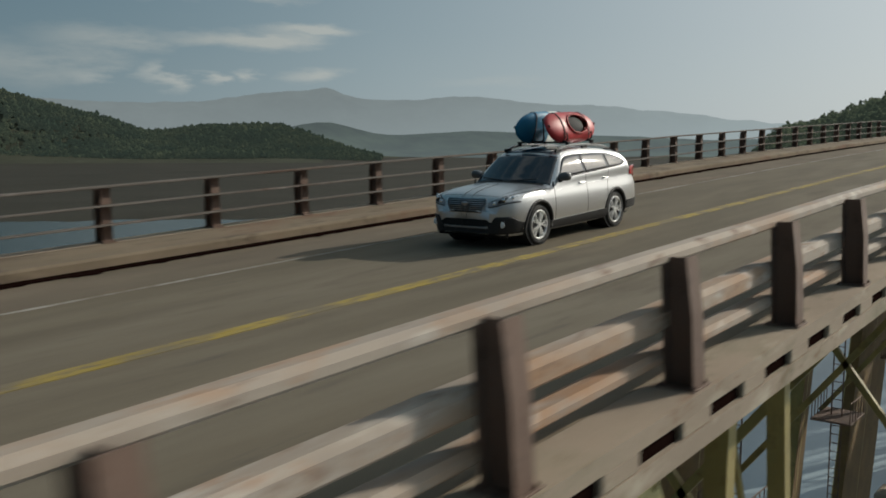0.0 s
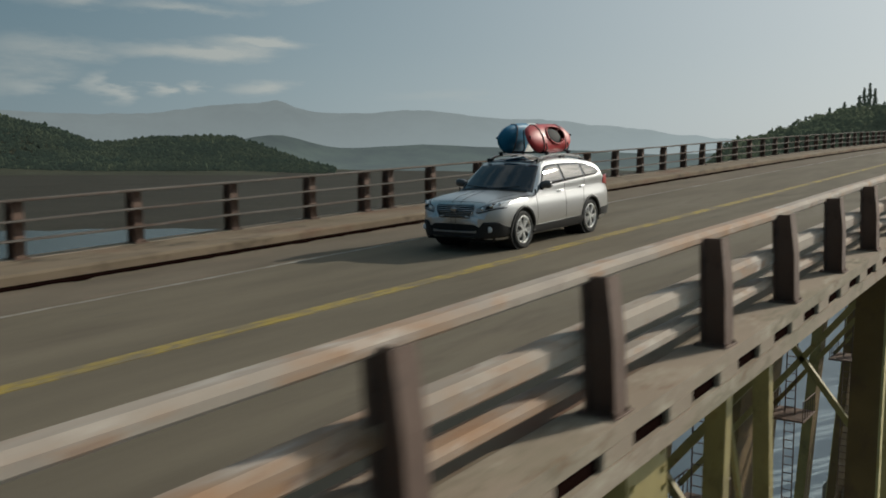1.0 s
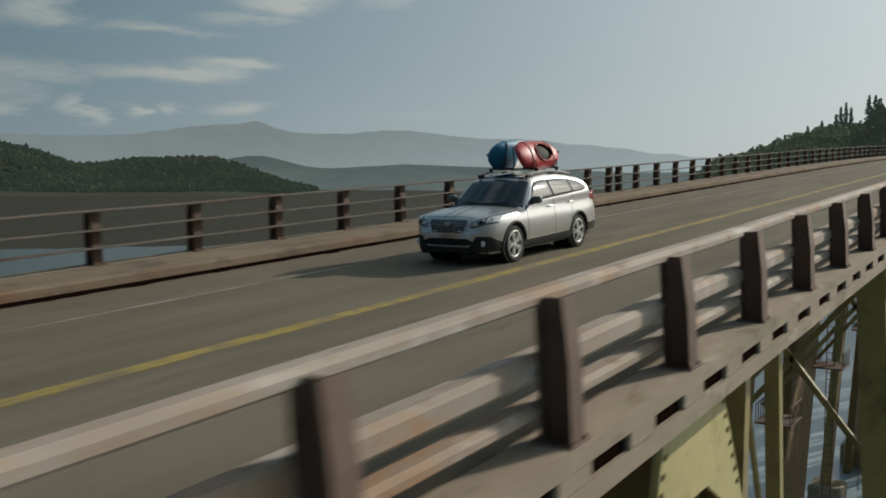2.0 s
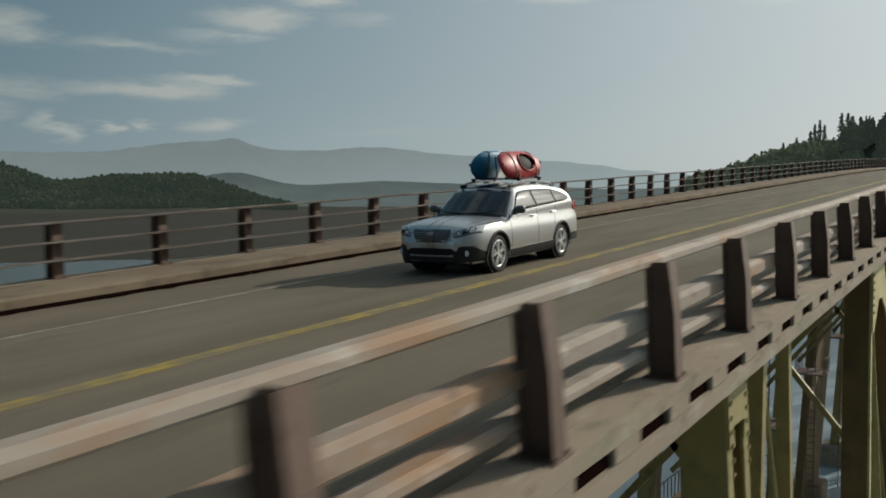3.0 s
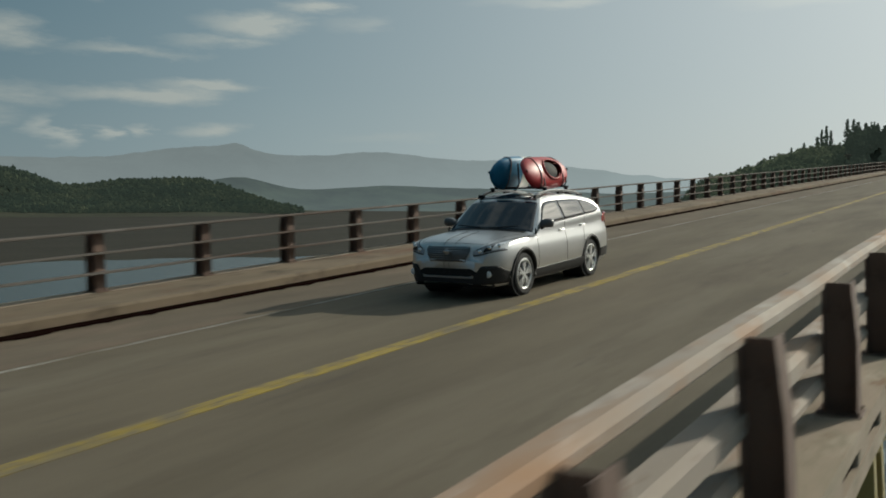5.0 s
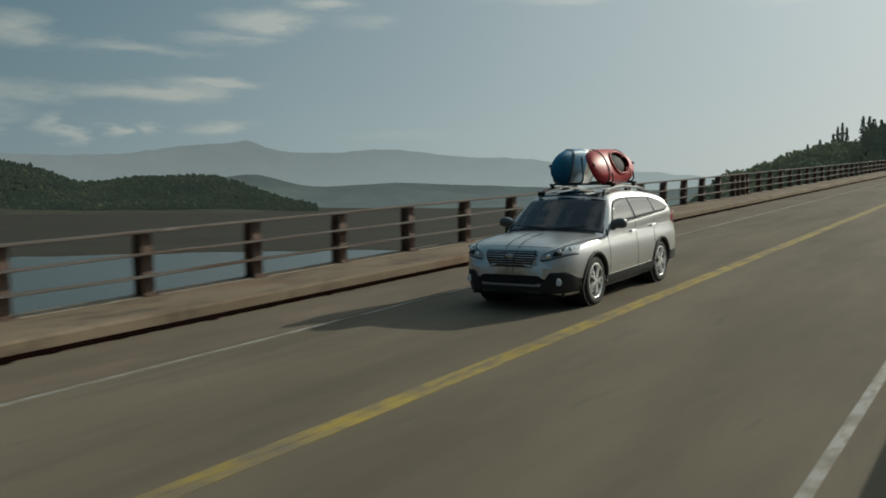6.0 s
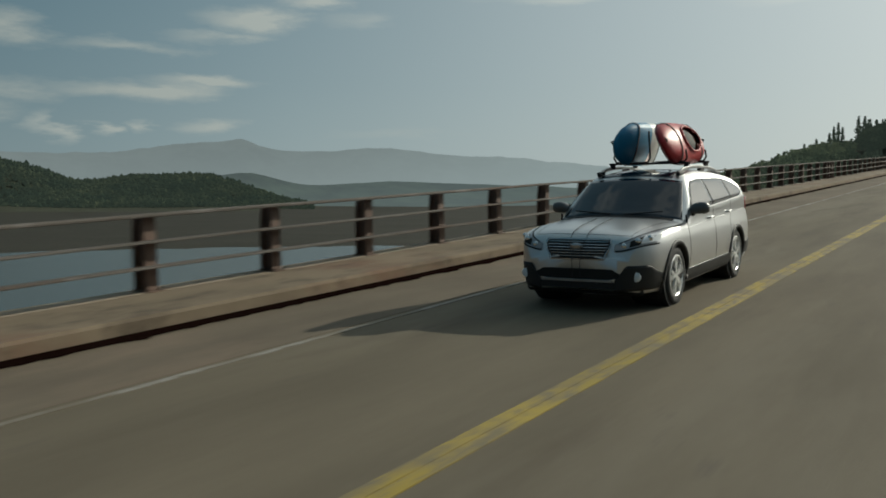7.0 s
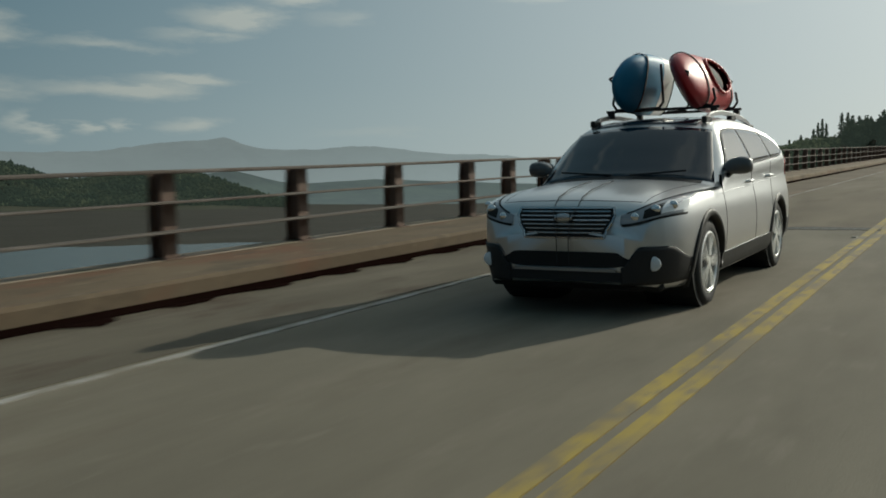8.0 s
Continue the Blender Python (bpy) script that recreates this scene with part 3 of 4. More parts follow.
def truss_bay(y):
    """Light posts and rods between two towers."""
    t = tagged(new("truss_bay"), "slender olive steel posts and tie rods below the deck", "bridge truss", group="truss bays below the bridge")
    t.matrix_world = Matrix.Translation(BRIDGE @ Vector((0, y, sag(y))))
    foot = WATER - 1.0 - t.matrix_world.translation.z
    for x in (5.2,):
        for y0, y1, w in ((-2.3, -2.3, 0.30), (-0.4, 1.6, 0.26)):
            bm = bmesh.new()
            beam(bm, (x, y0, -0.34), (x, y1 * 1.2, foot * (1.0 if y0 == y1 else 0.62)), w, w * 0.9)
            part("truss_post", bm, OLIVE, t)
        for y0, y1 in ((-2.3, 2.4), (-6.0, -2.3)):
            bm = bmesh.new()
            bar(bm, (x, y0, -1.2), (x, y1, foot * 0.42), 0.055, 6)
            part("tie_rod", bm, OLIVE, t)
    bm = bmesh.new()
    beam(bm, (-3.7, 0, -0.75), (5.2, 0, -0.75), 0.3, 0.8, (0, 1, 0))
    part("floor_beam", bm, OLIVE, t)
    return t


k = -12
while k < 12:
    y = -7.25 + 14.0 * k
    if START + 4 < y < 160:
        tower(y, k % 2 == 0)
        truss_bay(y + 7.0)
    k += 1
for x in (4.6, -3.1):
    tagged(ribbon("girder", x - 0.2, x + 0.2, -1.15, -0.225, OLIVE), "olive painted steel girder under the deck", "girder", kind="structure")

# ---- lake, land, hills ----
CENTRE = Vector((0, -60, 0))


def bump(az, mid, wide, high):
    return high * math.exp(-((az - mid) / wide) ** 2)


def land(az, r):
    """Height of the ground at a bearing (degrees to the left of +y) and a distance."""
    v = Vector((r * 0.004, az * 0.09, 2.0))
    rough = noise.fractal(v * 1.3, 1.0, 2.0, 5)
    shore = 395 + 22 * noise.fractal(Vector((az * 0.15, 3, 0)), 1.0, 2.0, 4)
    h = WATER - 1.5 + 2.3 * smooth(shore - 30, shore + 30, r)
    # wooded hills on the far shore
    left = 70 * smooth(40.8, 48, az) - bump(az, 54.6, 2.0, 16) + 85 * smooth(54.5, 66, az)
    h += (left * (1 - 0.9 * smooth(110, 150, az)) + 7 * rough) * smooth(1850, 2250, r)
    far = 72 + bump(az, 35.6, 3.4, 14) + bump(az, 44, 3.0, 8) - 22 * smooth(30, 20, az)
    h += (far + 8 * rough) * smooth(2700, 3100, r) * smooth(49.5, 44, az)
    # the wooded rise at the top end of the bridge
    rise = (37 * smooth(20.0, 15.5, az) + 23 * smooth(16.0, 9.5, az) + 10 * smooth(9.0, 5.0, az)) * smooth(-75, -20, az)
    h += (rise + 5 * rough * smooth(18, 10, az)) * smooth(430, 700, r) * (1 - 0.6 * smooth(1200, 2500, r))
    # ground around behind the camera
    h += 60 * smooth(100, 150, abs(az)) * smooth(600, 1500, r)
    return h


def spot(az, r, z=None):
    a = radians(az)
    return Vector((CENTRE.x - r * math.sin(a), CENTRE.y + r * math.cos(a), land(az, r) if z is None else z))


RADII = [0, 60, 150, 260, 340, 390, 410, 430, 450, 470, 490, 520, 580, 640, 700, 740, 780, 840, 920, 1050, 1250, 1500, 1750, 1950, 2050, 2120, 2200, 2280, 2350, 2450, 2650, 2850, 2980, 3100, 3400]
AZ = [-180 + 360 * i / 420 for i in range(420)]
bm = bmesh.new()
hub = bm.verts.new(spot(0, 0))
rings = [[bm.verts.new(spot(az, r)) for az in AZ] for r in RADII[1:]]
for i in range(len(AZ)):
    j = (i + 1) % len(AZ)
    bm.faces.new((hub, rings[0][i], rings[0][j]))
    for a, b in zip(rings, rings[1:]):
        bm.faces.new((a[i], b[i], b[j], a[j]))
ground = tagged(part("ground", bm, MUD, smooth=True), "dry brown lakebed rising to green wooded hills", "ground", kind="structure")
ground.data.materials.append(FOREST)
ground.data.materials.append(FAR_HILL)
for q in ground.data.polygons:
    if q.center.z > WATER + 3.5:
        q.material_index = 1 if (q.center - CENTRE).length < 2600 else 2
bm = bmesh.new()
bmesh.ops.create_circle(bm, cap_ends=True, radius=640, segments=96)
lake = tagged(part("water", bm, WATER_MAT), "calm grey-blue lake water under the bridge", "water", kind="structure")
lake.location = (CENTRE.x, CENTRE.y, WATER)


def ridge(name, dist, high, mat, label, az0=-60, az1=130, steps=700):
    bm = bmesh.new()
    rows = []
    for i in range(steps + 1):
        az = az0 + (az1 - az0) * i / steps
        crest = high(az)
        rows.append([bm.verts.new(spot(az, dist + 160 * f, WATER + (crest - WATER) * g)) for f, g in ((-3.0, -0.3), (-2.0, 0.35), (-1.0, 0.78 + 0.05 * noise.noise(Vector((az * 0.5, 1, 0)))), (0.0, 1.0), (1.5, -0.3))])
    for a, b in zip(rows, rows[1:]):
        for j in range(4):
            bm.faces.new((a[j], b[j], b[j + 1], a[j + 1]))
    return tagged(part(name, bm, mat, smooth=True), label, "mountain range", kind="structure")


def range_height(az):
    h = 92 + 101 * smooth(14, 30, az) + bump(az, 45.1, 1.0, 26) + bump(az, 46.8, 4.5, 62) + bump(az, 36.6, 3.9, 41) + bump(az, 80, 14, 80)
    return h + 8 * noise.fractal(Vector((az * 0.6, 7, 0)), 0.9, 2.1, 7)


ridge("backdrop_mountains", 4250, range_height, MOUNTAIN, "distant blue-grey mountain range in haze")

# trees
def foliage(name, base, other, scale, air=0.0):
    """Leaves that let light through, in patches of two greens. air: share of haze painted in as emission."""
    m = bpy.data.materials.new(name)
    m.use_nodes = True
    k = Nodes(m.node_tree)
    where = k.add("ShaderNodeTexCoord").outputs["Object"]
    colour = k.mix(k.ramp(k.noise(where, scale, 5, 0.6), [(0.40, (0, 0, 0)), (0.62, (1, 1, 1))]), base, other)
    colour = k.mix(k.add("ShaderNodeNewGeometry").outputs["Random Per Island"], colour, k.mix(0.45, colour, (0.01, 0.015, 0.01)))
    d, t = k.add("ShaderNodeBsdfDiffuse", Color=colour), k.add("ShaderNodeBsdfTranslucent", Color=colour)
    leaves = k.add("ShaderNodeMixShader", i0=0.5, i1=d.outputs[0], i2=t.outputs[0]).outputs[0]
    if air:     # haze painted in as a pale green glow, on far and nearer woods
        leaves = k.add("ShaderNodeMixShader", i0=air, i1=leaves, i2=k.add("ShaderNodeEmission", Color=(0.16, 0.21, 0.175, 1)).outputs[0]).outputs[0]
    m.node_tree.links.new(leaves, k.add("ShaderNodeOutputMaterial").inputs[0])
    return m


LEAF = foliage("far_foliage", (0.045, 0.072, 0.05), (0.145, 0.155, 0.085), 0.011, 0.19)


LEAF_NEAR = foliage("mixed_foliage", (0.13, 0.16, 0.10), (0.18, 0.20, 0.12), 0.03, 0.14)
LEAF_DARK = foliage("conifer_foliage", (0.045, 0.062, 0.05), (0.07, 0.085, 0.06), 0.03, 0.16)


def woods(name, places, label, mat=LEAF, clumps=5, sprays=False):
    """Far trees, each a crown of small uneven leaf clumps: round crowns, or spires where they are tall."""
    verts, faces = [], []
    rng = random.Random(len(places))
    for p, high, wide, spire in places:
        for k in range(clumps * (2 if spire else 1)):
            f = rng.random()
            reach = wide * ((1.02 - f) * 0.9 if spire else (math.sin(math.pi * (0.15 + 0.8 * f)) * 0.8))
            a, d = rng.uniform(0, 2 * math.pi), reach * math.sqrt(rng.random())
            c = (p.x + d * math.cos(a), p.y + d * math.sin(a), p.z + high * (0.12 + 0.80 * f))
            r = (0.45 * wide + 0.35 * reach) * rng.uniform(0.6, 1.1) * (0.75 if spire else 1.0)
            if sprays:          # loose flat sprays of leaves, light passing between
                r *= 0.62
                for _ in range(4):
                    u, v = (Vector([rng.uniform(-1, 1) for _ in range(3)]).normalized() * r for _ in range(2))
                    o = Vector(c) + Vector([rng.uniform(-0.5, 0.5) for _ in range(3)]) * r
                    base = len(verts)
                    verts += [tuple(o + u * a + v * b) for a, b in ((-0.8, -0.2), (0.1, -0.7), (0.8, 0.1), (0.0, 0.7))]
                    faces.append((base, base + 1, base + 2, base + 3))
                continue
            base = len(verts)
            for dx, dy, dz in ((1, 0, 0), (0, 1, 0), (-1, 0, 0), (0, -1, 0), (0, 0, 1), (0, 0, -1)):
                verts.append(tuple(c[i] + r * (dx, dy, dz)[i] * rng.uniform(0.6, 1.25) + r * rng.uniform(-0.25, 0.25) for i in range(3)))
            for i in range(4):
                j = (i + 1) % 4
                faces += [(base + i, base + j, base + 4), (base + j, base + i, base + 5)]
    me = bpy.data.meshes.new(name)
    me.from_pydata(verts, [], faces)
    me.materials.append(mat)
    return tagged(new(name, me), label, "woods", kind="stuff")


rng = random.Random(3)
places = []
while len(places) < 14000:
    az, r = rng.uniform(41.2, 84), rng.uniform(1860, 2330)
    p = spot(az, r)
    if p.z > WATER + 1.6:
        high = rng.uniform(7, 18) * (1 + 0.8 * noise.noise(p * 0.006))
        places.append((p, high, high * rng.uniform(0.35, 0.6), False))
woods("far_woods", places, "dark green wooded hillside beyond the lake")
places = []
while len(places) < 2600:       # low round broadleaf crowns along the slope
    az, r = rng.uniform(8.3, 19.5), rng.uniform(520, 800)
    p = spot(az, r)
    if p.z > WATER + 10:
        high = rng.choice((4, 5, 5, 6, 6, 7, 7, 8, 9)) * rng.uniform(0.8, 1.2)
        places.append((p, high, high * rng.uniform(0.38, 0.5), False))
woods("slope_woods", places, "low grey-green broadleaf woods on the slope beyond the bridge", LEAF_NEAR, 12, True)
places = []
while len(places) < 1500:        # tall dark conifers on the rise
    az, r = rng.uniform(-30, 8.1), rng.uniform(560, 800)
    p = spot(az, r)
    high = rng.uniform(13, 21) * (1 + 0.25 * noise.noise(p * 0.02))
    places.append((p, high, high * rng.uniform(0.26, 0.36), True))
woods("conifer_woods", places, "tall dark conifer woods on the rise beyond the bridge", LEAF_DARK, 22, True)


def conifer(p, high, wide, bare):
    """One thin conifer that stands clear of the woods: a tapered trunk and drooping whorls of needles."""
    t = tagged(new("conifer_tree"), "tall thin conifer with open ragged branches on the slope", "tree", group="conifers clear of the woods")
    t.location = p
    bm = bmesh.new()
    bar(bm, (0, 0, -0.5), (0, 0, high), 0.40, 7, 0.06)
    part("trunk", bm, BARK, t)
    verts, faces = [], []
    z = high * bare
    while z < high:
        reach = wide * (1.03 - (z / high) ** 1.4) * rng.uniform(0.6, 1.1)
        for k in range(6):
            a = rng.uniform(0, 2 * math.pi)
            for f in (0.3, 0.6, 0.9):
                if rng.random() < 0.42:
                    continue
                c = Vector((math.cos(a) * reach * f, math.sin(a) * reach * f, z - 0.25 * reach * f + rng.uniform(-0.2, 0.2)))
                u, v = (Vector([rng.uniform(-1, 1) for _ in range(3)]).normalized() * rng.uniform(0.7, 1.2) for _ in range(2))
                base = len(verts)
                verts += [tuple(c + u * m0 + v * m1) for m0, m1 in ((-1, -0.2), (0.1, -0.7), (1, 0.1), (0.0, 0.7))]
                faces.append((base, base + 1, base + 2, base + 3))
        z += rng.uniform(0.45, 0.8)
    me = bpy.data.meshes.new("crown")
    me.from_pydata(verts, [], faces)
    me.materials.append(LEAF_DARK)
    crown = new("crown", me)
    crown.parent = t


BARK = material("grey_bark", (0.10, 0.085, 0.07), 0.95, bump=0.3, gloss=0.1)
for az, high, wide, bare in ((9.0, 19, 3.2, 0.25), (9.25, 22, 3.0, 0.3), (9.5, 19, 3.6, 0.2), (9.75, 15, 3.8, 0.2), (8.1, 25, 5.0, 0.1), (7.75, 22, 5.5, 0.1), (10.5, 12, 3.2, 0.2), (11.2, 11, 3.0, 0.2), (12.4, 10, 2.8, 0.2), (13.1, 9, 2.8, 0.2)):
    conifer(spot(az, rng.uniform(690, 720)), high, wide, bare)

# ---- the car: its own frame has the front axle's middle on the ground at 0, y backwards, x to its left ----
def clear_glass(name, tint, rough=0.03):
    m = bpy.data.materials.new(name)
    m.use_nodes = True
    k = Nodes(m.node_tree)
    p = k.add("ShaderNodeBsdfPrincipled", Base_Color=(*tint, 1), Roughness=rough)
    p.inputs["Specular IOR Level"].default_value = 0.75
    m.node_tree.links.new(p.outputs[0], k.add("ShaderNodeOutputMaterial").inputs[0])
    return m


def car_paint(name, base):
    m = bpy.data.materials.new(name)
    m.use_nodes = True
    k = Nodes(m.node_tree)
    where = k.add("ShaderNodeTexCoord").outputs["Object"]
    flake = k.noise(where, 900, 1)
    dust = k.ramp(k.noise(where, 2.2, 5, 0.65), [(0.45, (0, 0, 0)), (0.8, (1, 1, 1))])
    colour = k.mix(k.maths("MULTIPLY", dust, 0.08), k.mix(flake, tuple(c * 0.88 for c in base), tuple(c * 1.08 for c in base)), (0.42, 0.38, 0.32))
    p = k.add("ShaderNodeBsdfPrincipled", Base_Color=colour, Metallic=1.0, Roughness=k.maths("MULTIPLY_ADD", dust, 0.03))
    p.inputs["Roughness"].links[0].from_node.inputs[2].default_value = 0.36
    p.inputs["Coat Weight"].default_value, p.inputs["Coat Roughness"].default_value = 0.5, 0.10
    m.node_tree.links.new(p.outputs[0], k.add("ShaderNodeOutputMaterial").inputs[0])
    return m


PAINT = car_paint("silver_paint", (0.60, 0.605, 0.61))
GLASS = clear_glass("dark_tinted_glass", (0.007, 0.012, 0.022))
TRIM = material("black_plastic_trim", (0.018, 0.018, 0.019), 0.6, bump=0.1, bump_scale=120, gloss=0.3)
SEAM = material("panel_gap", (0.01, 0.01, 0.01), 0.9)
CHROME = material("bright_metal", (0.50, 0.50, 0.51), 0.25, 1.0, grain=0.04)
ALLOY = material("machined_alloy", (0.86, 0.86, 0.85), 0.32, 0.5, grain=0.06)
RUBBER = material("tyre_rubber", (0.022, 0.022, 0.022), 0.85, bump=0.3, bump_scale=60)
LENS = clear_glass("lamp_lens", (0.74, 0.76, 0.78), 0.05)
HEAD_LENS = clear_glass("headlamp_lens", (0.30, 0.31, 0.335), 0.04)
REFLECTOR = material("lamp_reflector", (0.85, 0.85, 0.85), 0.12, 1.0, grain=0.03)
RED_LENS = clear_glass("red_lamp_lens", (0.32, 0.012, 0.015), 0.06)
BLUE_HULL = material("blue_kayak_plastic", (0.008, 0.165, 0.31), 0.55, spots=[((0.006, 0.12, 0.22), 3.0, 0.2)], coat=0.0, grain=0.12)
WHITE_HULL = material("white_kayak_plastic", (0.55, 0.58, 0.56), 0.4, coat=0.2, grain=0.06)
RED_HULL = material("red_kayak_plastic", (0.36, 0.006, 0.010), 0.45, spots=[((0.19, 0.010, 0.014), 3.0, 0.3)], coat=0.12, grain=0.12)
PINK_HULL = material("faded_red_kayak_plastic", (0.44, 0.022, 0.027), 0.45, coat=0.08, grain=0.1)
MIRROR_SHELL = material("grey_mirror_shell", (0.09, 0.09, 0.092), 0.35, coat=0.5)
RAIL_SILVER = material("satin_silver_rail", (0.36, 0.36, 0.36), 0.35, 0.8, grain=0.05)
FOAM = material("black_foam", (0.012, 0.012, 0.013), 0.8)
ROPE = material("dark_rope", (0.02, 0.02, 0.022), 0.8)


def curve(table, v):
    """Smooth reading of a profile given as (place, value) pairs."""
    return eased(table, min(max(v, table[0][0]), table[-1][0]))


NOSE, TAIL = -0.95, 3.86
HALF = [(-0.95, 0.50), (-0.925, 0.60), (-0.86, 0.71), (-0.74, 0.80), (-0.55, 0.865), (-0.25, 0.90), (0.4, 0.91), (1.5, 0.915), (2.8, 0.915), (3.3, 0.895), (3.6, 0.85), (3.78, 0.78), (3.86, 0.66)]
BELLY = [(-0.95, 0.34), (-0.85, 0.25), (-0.4, 0.22), (3.1, 0.24), (3.6, 0.33), (3.86, 0.42)]
CROWN = [(-0.95, 0.66), (-0.94, 0.76), (-0.90, 0.85), (-0.82, 0.915), (-0.65, 0.965), (-0.3, 1.01), (0.05, 1.04), (0.24, 1.055), (0.45, 1.19), (0.70, 1.37), (0.92, 1.515),
         (1.08, 1.57), (1.35, 1.60), (1.8, 1.615), (2.4, 1.59), (3.0, 1.525), (3.30, 1.47), (3.39, 1.41), (3.58, 1.21), (3.72, 1.05), (3.80, 0.95), (3.86, 0.86)]


def belt(y):
    return 1.045 + 0.045 * (y - 0.4)


def side_x(y, z):
    """Half-width of the body at a station and height."""
    w = curve(HALF, y)
    lower = curve([(0.2, 0.90), (0.30, 0.955), (0.42, 0.985), (0.60, 1.0), (0.78, 0.99), (0.90, 0.965), (1.0, 0.945)], min(z, 1.0)) * w
    b = belt(y)
    if z > b:
        lean = curve([(0.0, 0.0), (0.1, 0.03), (0.3, 0.13), (0.45, 0.235), (0.56, 0.36)], z - b)
        return lower - lean * (1 + 0.30 * smooth(1.4, 3.4, y))
    return lower


def top_z(x, y):
    """Height of the hood, windscreen, roof and hatch at a place."""
    x = abs(x)
    back = 0.30 * x * x * smooth(-0.2, 0.3, y) * (1 - smooth(1.3, 2.0, y))
    fwd = 0.16 * x * x * smooth(3.0, 3.5, y)
    nose = 0.10 * x * x * smooth(-0.2, -0.6, y)
    z = curve(CROWN, y - back + fwd - nose)
    return z - 0.075 * x * x - 0.05 * x ** 4


def section(y, n_side=26, n_top=18):
    zb = curve(BELLY, y)
    lo, hi = zb, 1.75
    for _ in range(30):
        mid = (lo + hi) / 2
        if mid < top_z(side_x(y, mid), y):
            lo = mid
        else:
            hi = mid
    zs = lo
    pts = [(side_x(y, zb + (zs - zb) * (i / n_side)), zb + (zs - zb) * (i / n_side)) for i in range(n_side + 1)]
    xe = pts[-1][0]
    pts += [(xe * (1 - i / n_top), top_z(xe * (1 - i / n_top), y)) for i in range(1, n_top + 1)]
    for _ in range(3):
        old = list(pts)
        for i in range(n_side - 3, n_side + 3):
            pts[i] = tuple((old[i - 1][a] + 2 * old[i][a] + old[i + 1][a]) / 4 for a in (0, 1))
    return [(0.0, zb + 0.01)] + pts


def front_y(x, z):
    """The foremost place of the body at a width and height."""
    lo, hi = NOSE, 0.4
    for _ in range(26):
        mid = (lo + hi) / 2
        if side_x(mid, z) >= abs(x) and top_z(x, mid) >= z:
            hi = mid
        else:
            lo = mid
    return hi


WHEELS = [(s * 0.785, y) for s in (1, -1) for y in (0.0, 2.745)]
ARCH = 0.415


def car_shell():
    """Both halves of the painted body, with the wheel openings cut out."""
    bm = bmesh.new()
    ys = [NOSE + (TAIL - NOSE) * i / 130 for i in range(131)]
    ys = sorted(set([round(v, 4) for v in ys] + [-0.94, -0.92, -0.895, -0.87, -0.80, 3.4, 3.42, 3.46, 3.84]))
    for s in (1, -1):
        rings = []
        for y in ys:
            rings.append([bm.verts.new((s * x, y, z)) for x, z in section(y)])
        for (ya, a), (yb, b) in zip(zip(ys, rings), zip(ys[1:], rings[1:])):
            for i in range(len(a) - 1):
                c = (a[i].co + a[i + 1].co + b[i].co + b[i + 1].co) / 4
                if abs(c.x) > 0.45 and any(math.hypot(c.y - wy, c.z - 0.355) < ARCH for _, wy in WHEELS):
                    continue
                bm.faces.new((a[i], a[i + 1], b[i + 1], b[i]) if s > 0 else (a[i], b[i], b[i + 1], a[i + 1]))
        bm.faces.new(rings[0]), bm.faces.new(rings[-1])
    bmesh.ops.remove_doubles(bm, verts=bm.verts, dist=0.0005)
    return bm


def sheet_grid(nu, nv, where, thick):
    """A thin curved plate: where(u, v) gives its outer face and its way in."""
    bm = bmesh.new()
    outer, inner = [], []
    for i in range(nu + 1):
        row, back = [], []
        for j in range(nv + 1):
            p, q = where(i / nu, j / nv)
            row.append(bm.verts.new(p))
            back.append(bm.verts.new(Vector(p) + Vector(q) * thick))
        outer.append(row), inner.append(back)
    for i in range(nu):
        for j in range(nv):
            bm.faces.new((outer[i][j], outer[i + 1][j], outer[i + 1][j + 1], outer[i][j + 1]))
            bm.faces.new((inner[i][j], inner[i][j + 1], inner[i + 1][j + 1], inner[i + 1][j]))
    for i in range(nu):
        for j in (0, nv):
            bm.faces.new((outer[i][j], inner[i][j], inner[i + 1][j], outer[i + 1][j]))
    for j in range(nv):
        for i in (0, nu):
            bm.faces.new((outer[i][j], outer[i][j + 1], inner[i][j + 1], inner[i][j]))
    return bm


def side_plate(s, y0, y1, low, high, out=0.006, nu=24, nv=8):
    """A plate on the body's side between two stations and two height lines."""
    def where(u, v):
        y = y0 + (y1 - y0) * u
        z = low(y) + (high(y) - low(y)) * v
        return (s * (side_x(y, z) + out), y, z), (-s, 0, 0)
    return sheet_grid(nu, nv, where, 0.02 + out)


def front_plate(x0, x1, low, high, out=0.006, nu=20, nv=6):
    """A plate on the nose between two widths and two height lines."""
    def where(u, v):
        x = x0 + (x1 - x0) * u
        z = low(x) + (high(x) - low(x)) * v
        return (x, front_y(x, z) - out, z), (0, 1, 0)
    return sheet_grid(nu, nv, where, 0.02 + out)


def top_plate(x0, x1, near, far, out=0.005, nu=20, nv=14):
    def where(u, v):
        x = x0 + (x1 - x0) * u
        y = near(x) + (far(x) - near(x)) * v
        return (x, y, top_z(x, y) + out), (0, 0, -1)
    return sheet_grid(nu, nv, where, 0.015 + out)


def lathe(bm, profile, sides=36):
    """Turns (offset along x, radius) pairs round the x axis."""
    rings = [[bm.verts.new((x, r * math.cos(2 * math.pi * i / sides), r * math.sin(2 * math.pi * i / sides))) for i in range(sides)] for x, r in profile]
    for a, b in zip(rings, rings[1:]):
        for i in range(sides):
            j = (i + 1) % sides
            bm.faces.new((a[i], a[j], b[j], b[i]))


def tube(bm, points, r, sides=8):
    """A round bar through points."""
    for a, b in zip(points, points[1:]):
        bar(bm, a, b, r, sides)


